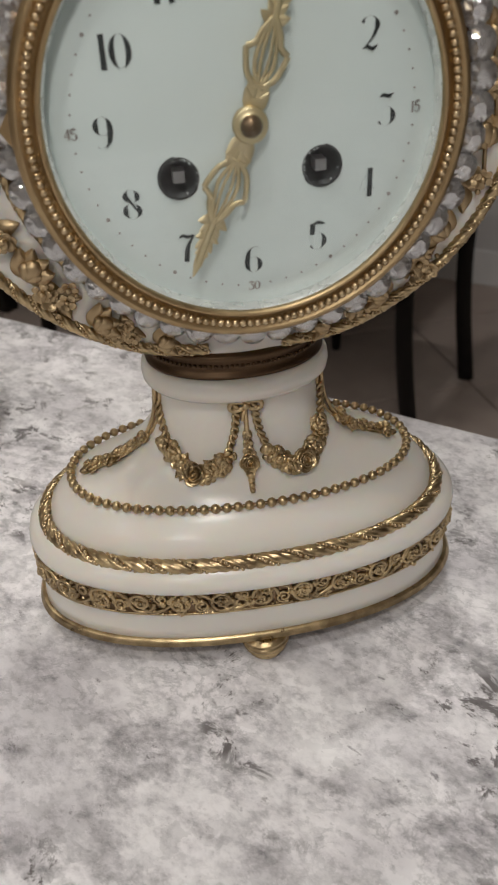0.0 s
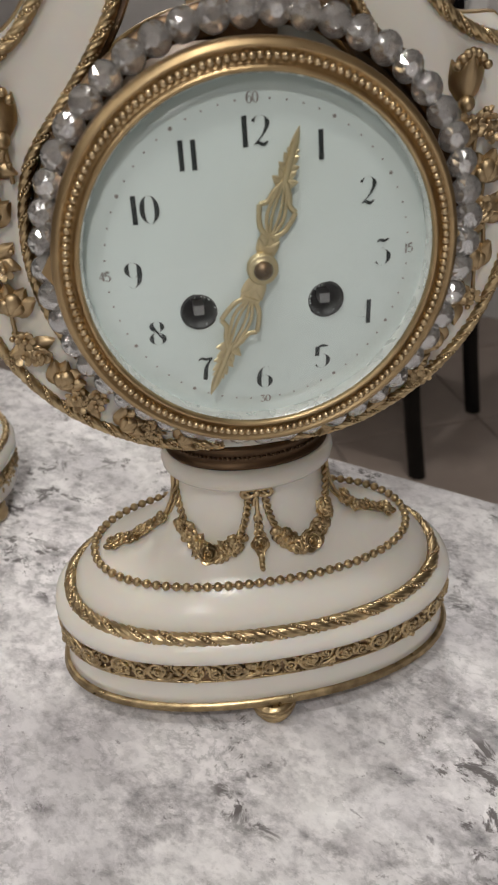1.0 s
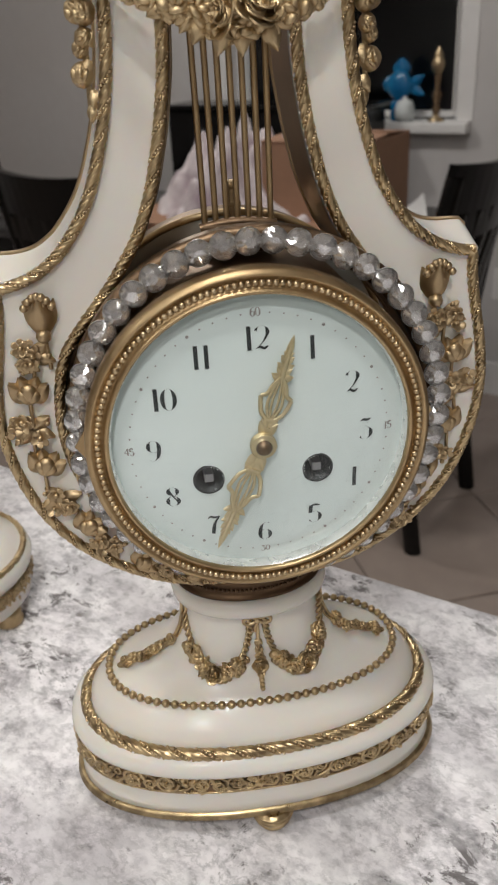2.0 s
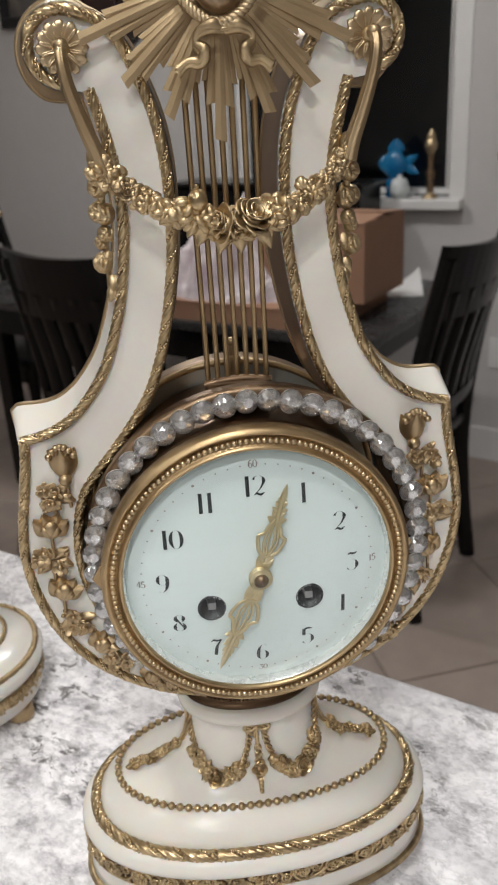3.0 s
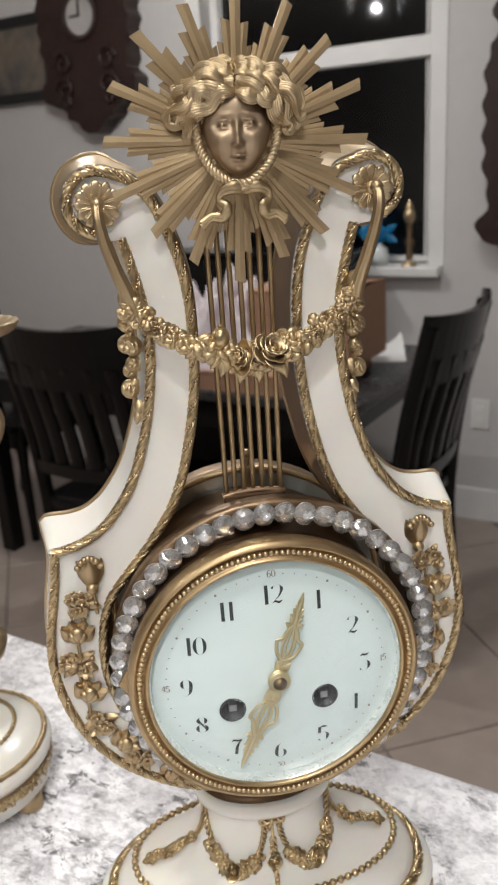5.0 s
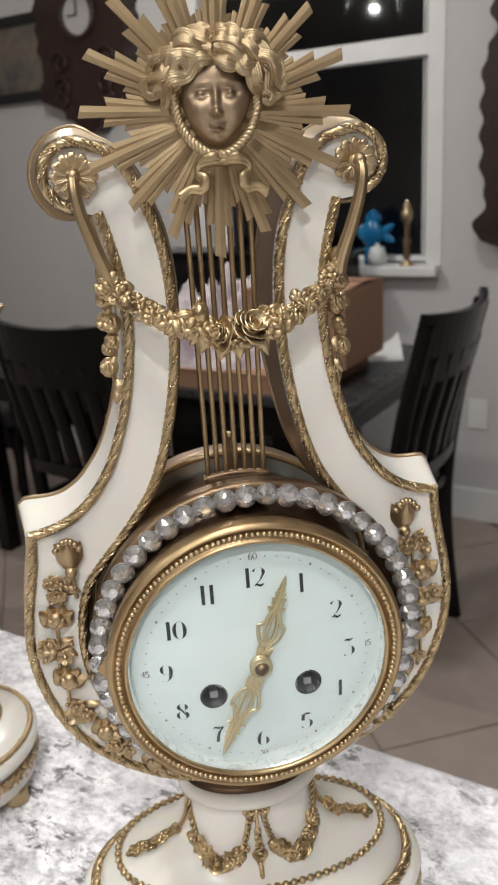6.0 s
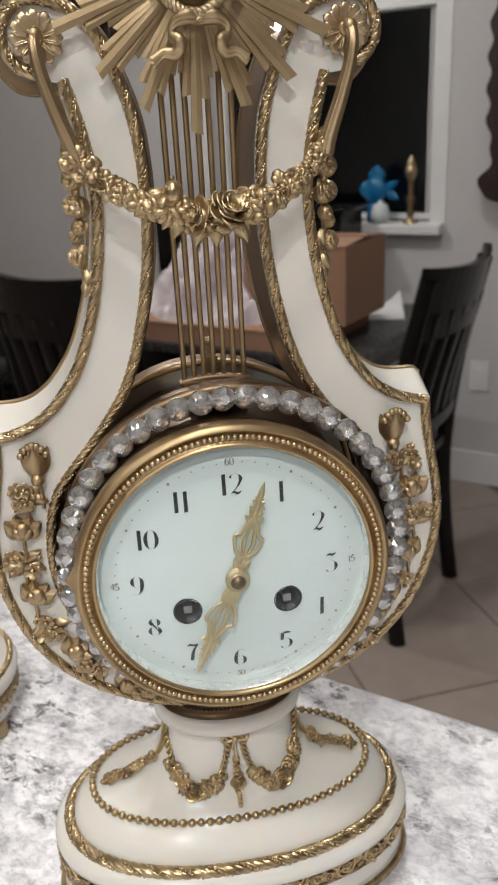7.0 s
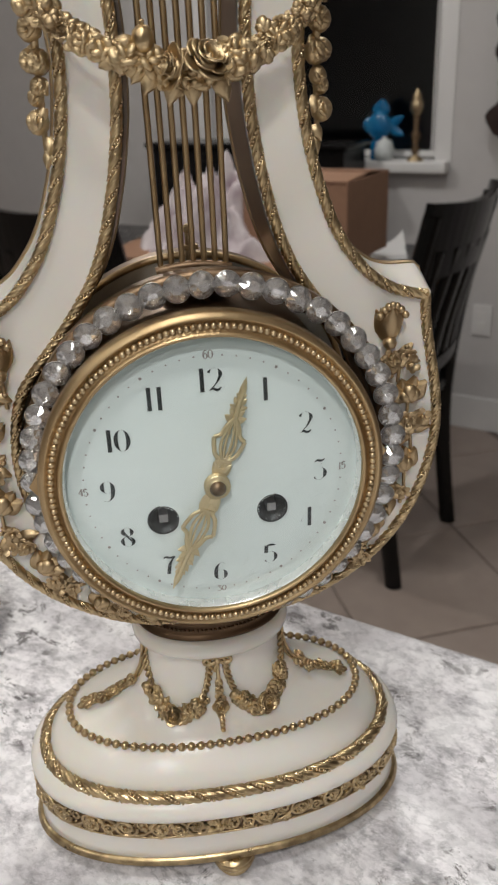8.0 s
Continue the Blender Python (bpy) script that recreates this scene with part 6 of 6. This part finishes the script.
for sx in (-1, 1):
    for k in range(LOCKS):
        q = k / (LOCKS - 1)
        end_a = radians(-16 + 92 * q)
        end_r = 0.0185 + 0.0058 * math.sin(math.pi * min(1, q * 1.15 + 0.12)) + 0.001 * math.sin(k * 4.1)
        start = np.array([sx * 0.0004, -0.0092 + 0.0095 * q**1.6, 0.0122 + 0.0100 * q**0.8])
        finish = np.array([sx * end_r * math.cos(end_a), -0.0020 + 0.0045 * q + 0.001 * math.sin(k * 2.7), 0.0038 + end_r * 0.80 * math.sin(end_a)])
        middle = start * 0.5 + finish * 0.5 + np.array([sx * 0.001, -0.0040, 0.0034 - 0.0026 * q])
        if k < 3:
            middle = middle + np.array([sx * 0.0010, 0.0002, -0.0004])
        spine = smooth_path([start, middle, finish], 40)
        tt = np.linspace(0, 1, 40)
        tan = np.gradient(spine, axis=0)
        tan /= np.linalg.norm(tan, axis=1, keepdims=True)
        side_w = np.cross(tan, np.array([0, -1.0, 0]))
        wave = (0.0019 + 0.0006 * math.sin(k * 1.3)) * np.sin(tt * (11.0 + 2.0 * math.sin(k * 2.2)) + k * 2.3) * np.clip(tt * 3, 0, 1)
        spine = spine + side_w * wave[:, None] + np.array([0, -1.0, 0]) * (0.0017 * np.sin(tt * 12 + k * 2.6))[:, None]
        # the end of each lock turns into a curl
        curl_dir = 1 if k % 2 else -1
        a_c = np.linspace(0, (1.1 if k in (1, 4) else 0.5) * np.pi, 16)[1:]
        rc = 0.0024 * (1 - 0.5 * a_c / a_c[-1])
        c_mid = spine[-1] + side_w[-1] * curl_dir * 0.0024
        curl = c_mid + (-side_w[-1] * curl_dir)[None] * (rc * np.cos(a_c))[:, None] + tan[-1][None] * (rc * np.sin(a_c))[:, None] + np.array([0, -1.0, 0]) * (0.0010 * a_c / a_c[-1])[:, None]
        spine = np.vstack([spine, curl])
        width = 0.0018 * np.interp(np.linspace(0, 1, len(spine)), [0, 0.12, 0.55, 0.85, 1], [0.5, 1.0, 1.15, 0.75, 0.35])
        for m, (dx, dr) in enumerate(((-1.30, 0.30), (-0.88, 0.40), (-0.44, 0.46), (0.0, 0.50), (0.44, 0.46), (0.88, 0.40), (1.30, 0.30))):
            t_s, s_a, s_b = frames(spine, False, (0, -1, 0))
            twist = np.sin(np.linspace(0, 5, len(spine)) + m + k)
            mask.tube(FC + spine + s_a * (dx * width)[:, None] + s_b * ((0.30 * twist + 0.35 - 0.5 * abs(dx)) * width)[:, None], width * dr, 6)
    braid = smooth_path([FC + np.array((sx * 0.0152, -0.0020, 0.0030)), FC + np.array((sx * 0.0146, -0.0030, -0.0060)), FC + np.array((sx * 0.0108, -0.0045, -0.0140)), FC + np.array((sx * 0.0045, -0.0055, -0.0192)), FC + np.array((0.0, -0.0055, -0.0202))], 50)
    tw = np.linspace(0, length(braid) / 0.0052 * 2 * np.pi, 50)
    t_s, s_a, s_b = frames(braid, False, (0, -1, 0))
    for ph in (0, 2 * np.pi / 3, 4 * np.pi / 3):
        mask.tube(braid + s_a * (0.0010 * np.cos(tw + ph))[:, None] + s_b * (0.0010 * np.sin(tw + ph))[:, None], 0.0010, 6)
mask.transform(Matrix.Translation(FC) @ Matrix.Rotation(radians(-8), 4, "Z") @ Matrix.Translation(-Vector(FC)))
sun_mask = cpart("sun_mask", mask, MASK_BRONZE, "plain brown bronze sun mask framed by gilt wavy hair")
sun_mask.data.materials.append(HAIR_GILT)
for poly in sun_mask.data.polygons[face_count:]:
    poly.material_index = 1
rib = Shape()
KNOT = FC + np.array([0.0008, -0.0050, -0.0212])
for sx in (-1, 1):
    for off in (0.0, 0.0014):
        rp = smooth_path([KNOT + np.array(v) * np.array([sx, 1, 1]) for v in ((0, 0, 0), (0.0045, -0.0016, 0.0006), (0.0090, 0.0000, -0.0012), (0.0098, 0.0016, -0.0046), (0.0070, 0.0006, -0.0070), (0.0088, 0.0022, -0.0102), (0.0130, 0.0030, -0.0102), (0.0168, 0.0036, -0.0128))], 48)
        rp[:, 2] -= off
        rp[:, 1] += 0.5 * off
        rib.tube(rp, 0.00125 + 0.00035 * np.sin(np.linspace(0, 13, 48)), 8, flat=(1.25, 0.9))
for z_ in (-0.0010, 0.0, 0.0010):
    rib.tube([KNOT + np.array((-0.0030, 0.0005, z_)), KNOT + np.array((0, -0.0016, z_)), KNOT + np.array((0.0030, 0.0005, z_))], 0.0009, 8, up=(0, 0, 1))
cpart("ribbon_bow", rib, GILT, "gilt ribbon bow under the mask")

# ---------------------------------------------------------------- the candelabrum beside it
cand = thing("candelabrum", pose(-0.2015, 0.231, COUNTER), "white marble and gilt candelabrum standing beside the clock", "candelabrum")
part("plinth", turned([(0.058, 0.012), (0.0615, 0.013), (0.0612, 0.028), (0.0600, 0.034)], 64), MARBLE, cand, "round white marble plinth")
part("dome", turned([(0.0600, 0.034), (0.0645, 0.0355), (0.0652, 0.040), (0.0640, 0.0440), (0.0612, 0.0458), (0.0585, 0.0466), (0.0560, 0.0490), (0.0500, 0.0522), (0.0420, 0.0547), (0.0330, 0.0572), (0.0250, 0.061), (0.0160, 0.069), (0.0125, 0.080), (0.0120, 0.100)], 64), MARBLE, cand, "domed white marble foot")
circ = np.stack([np.cos(dense), np.sin(dense), 0 * dense], 1)
fring = part("frieze_ring", Shape().tube(circ[::6] * 0.0612 + np.array([0, 0, 0.0265]), 0.0048, 10, True, flat=(0.35, 1.0), up=(0, 0, 1)), GILT_OLD, cand, "gilt frieze ring with scrolls")
for k in range(22):
    s = Shape()
    a0 = 2 * math.pi * k / 22
    for j in range(26):
        a_ = a0 + (RNG.uniform(-0.5, 0.5)) * 2 * math.pi / 22
        out = np.array([math.cos(a_), math.sin(a_), 0])
        c_ = out * 0.0634 + np.array([0, 0, 0.0265 + RNG.uniform(-0.0042, 0.0042)])
        if j % 3:
            place(s, LEAF, c_, facing(out, RNG.uniform(0, 6.28)), RNG.uniform(0.0022, 0.0034))
        else:
            s.ball(c_, RNG.uniform(0.0007, 0.0012))
    part("frieze_motif", s, GILT, fring)
rr_ = Shape()
rope(rr_, circ * 0.0605 + np.array([0, 0, 0.0462]), (0, 0, 1), 0.0022, 0.0100, True, pearl=0.0008)
part("rope_ring", rr_, GILT, cand, "gilt rope ring")
for p in even(circ * 0.0400 + np.array([0, 0, 0.0560]), 64, True):
    ob = part("bead", bead_mesh, GILT, cand)
    ob.matrix_basis = Matrix.Translation(p) @ Matrix.Scale(0.9, 4)
for k in range(3):
    a = radians(-30 + 120 * k)
    f = turned([(0.006, 0.0), (0.0095, 0.002), (0.0100, 0.005), (0.0082, 0.0075), (0.0095, 0.010), (0.0075, 0.0125)], 24)
    f.v = [(x + 0.054 * math.cos(a), y + 0.054 * math.sin(a), z) for x, y, z in f.v]
    part("ball_foot", f, GILT, cand)
part("mount", turned([(0.0125, 0.100), (0.018, 0.104), (0.030, 0.110), (0.0430, 0.118), (0.0450, 0.124), (0.0400, 0.129), (0.036, 0.131)], 48), GILT, cand, "gilt leaf mount")
part("urn_body", turned([(0.0340, 0.131), (0.0365, 0.150), (0.0370, 0.185), (0.0350, 0.205), (0.030, 0.222), (0.016, 0.230)], 48), MARBLE, cand, "white marble urn body")
for k in range(30):
    a = 2 * math.pi * k / 30
    ob = part("crystal", stone_mesh, CRYSTAL, cand)
    ob.matrix_basis = Matrix.Translation((0.0380 * math.cos(a), 0.0380 * math.sin(a), 0.170)) @ Matrix.Rotation(a + math.pi / 2, 4, "Z")
part("stem", turned([(0.0160, 0.228), (0.0200, 0.234), (0.0090, 0.245), (0.0070, 0.260), (0.0110, 0.275), (0.0080, 0.300), (0.0100, 0.335), (0.0140, 0.352), (0.0060, 0.37)], 32), GILT, cand, "turned gilt stem")


def fluted_pan(r, z):
    fl = np.linspace(0, 2 * np.pi, 72, endpoint=False)
    rows_ = []
    for k, (q, dz) in enumerate(((0.30, -0.010), (0.55, -0.006), (0.85, -0.002), (1.0, 0.004), (0.97, 0.005), (0.80, 0.001), (0.3, -0.002))):
        w = r * q * (1 + (0.035 * np.cos(fl * 18) if k in (2, 3, 4) else 0 * fl))
        rows_.append(np.stack([w * np.cos(fl), w * np.sin(fl), np.full(72, z + dz)], 1))
    return Shape().grid(rows_, False, True)


for k in range(3):
    a = radians(20 + 120 * k)
    ca, sa = math.cos(a), math.sin(a)
    arm = [(r * ca, r * sa, z) for r, z in smooth_path([(0.008, 0.300), (0.030, 0.322), (0.050, 0.310), (0.0655, 0.285), (0.056, 0.264), (0.042, 0.272), (0.046, 0.290), (0.058, 0.312), (0.057, 0.338)], 40)]
    branch = part("branch", Shape().tube(arm, 0.0030, 8, up=(-sa, ca, 0)), GILT_BRIGHT, cand, "scrolled gilt branch")
    at = Matrix.Translation((0.057 * ca, 0.057 * sa, 0))
    part("drip_pan", fluted_pan(0.0300, 0.347), GILT_BRIGHT, branch, "fluted gilt drip pan", at)
    part("candle_cup", turned([(0.007, 0.338), (0.0110, 0.352), (0.0165, 0.368), (0.0175, 0.382), (0.0140, 0.396)], 32), GILT, branch, "chased gilt candle cup", at)
    part("upper_pan", fluted_pan(0.0215, 0.402), GILT_BRIGHT, branch, "fluted gilt upper pan", at)


# ---------------------------------------------------------------- floor tiles
TS, TG = 0.457, 0.005
floor_ob = bpy.data.objects["floor"]
h_ = (TS - TG) / 2
b_ = 0.0025
tile = Shape()
ring_t = [[(-w, -w, z), (w, -w, z), (w, w, z), (-w, w, z)] for w, z in ((h_, -0.006), (h_, -b_), (h_ - b_, 0.0))]
tile.grid(ring_t, False, True, False)
tile.fan(ring_t[-1])
tile_mesh = tile.mesh("floor_tile", TILE)
d_ = TS / math.sqrt(2)
for i in range(-14, 15):
    for j in range(-14, 15):
        u = (i + j) * d_ - 0.45
        n = (i - j) * d_ + 1.92 - d_
        if U0 < u < U1 and N0 < n < N1 - 0.02:
            ob = part("floor_tile", tile_mesh, TILE, floor_ob)
            ob.matrix_basis = pose(u, n, 0, 0, 0, 45)
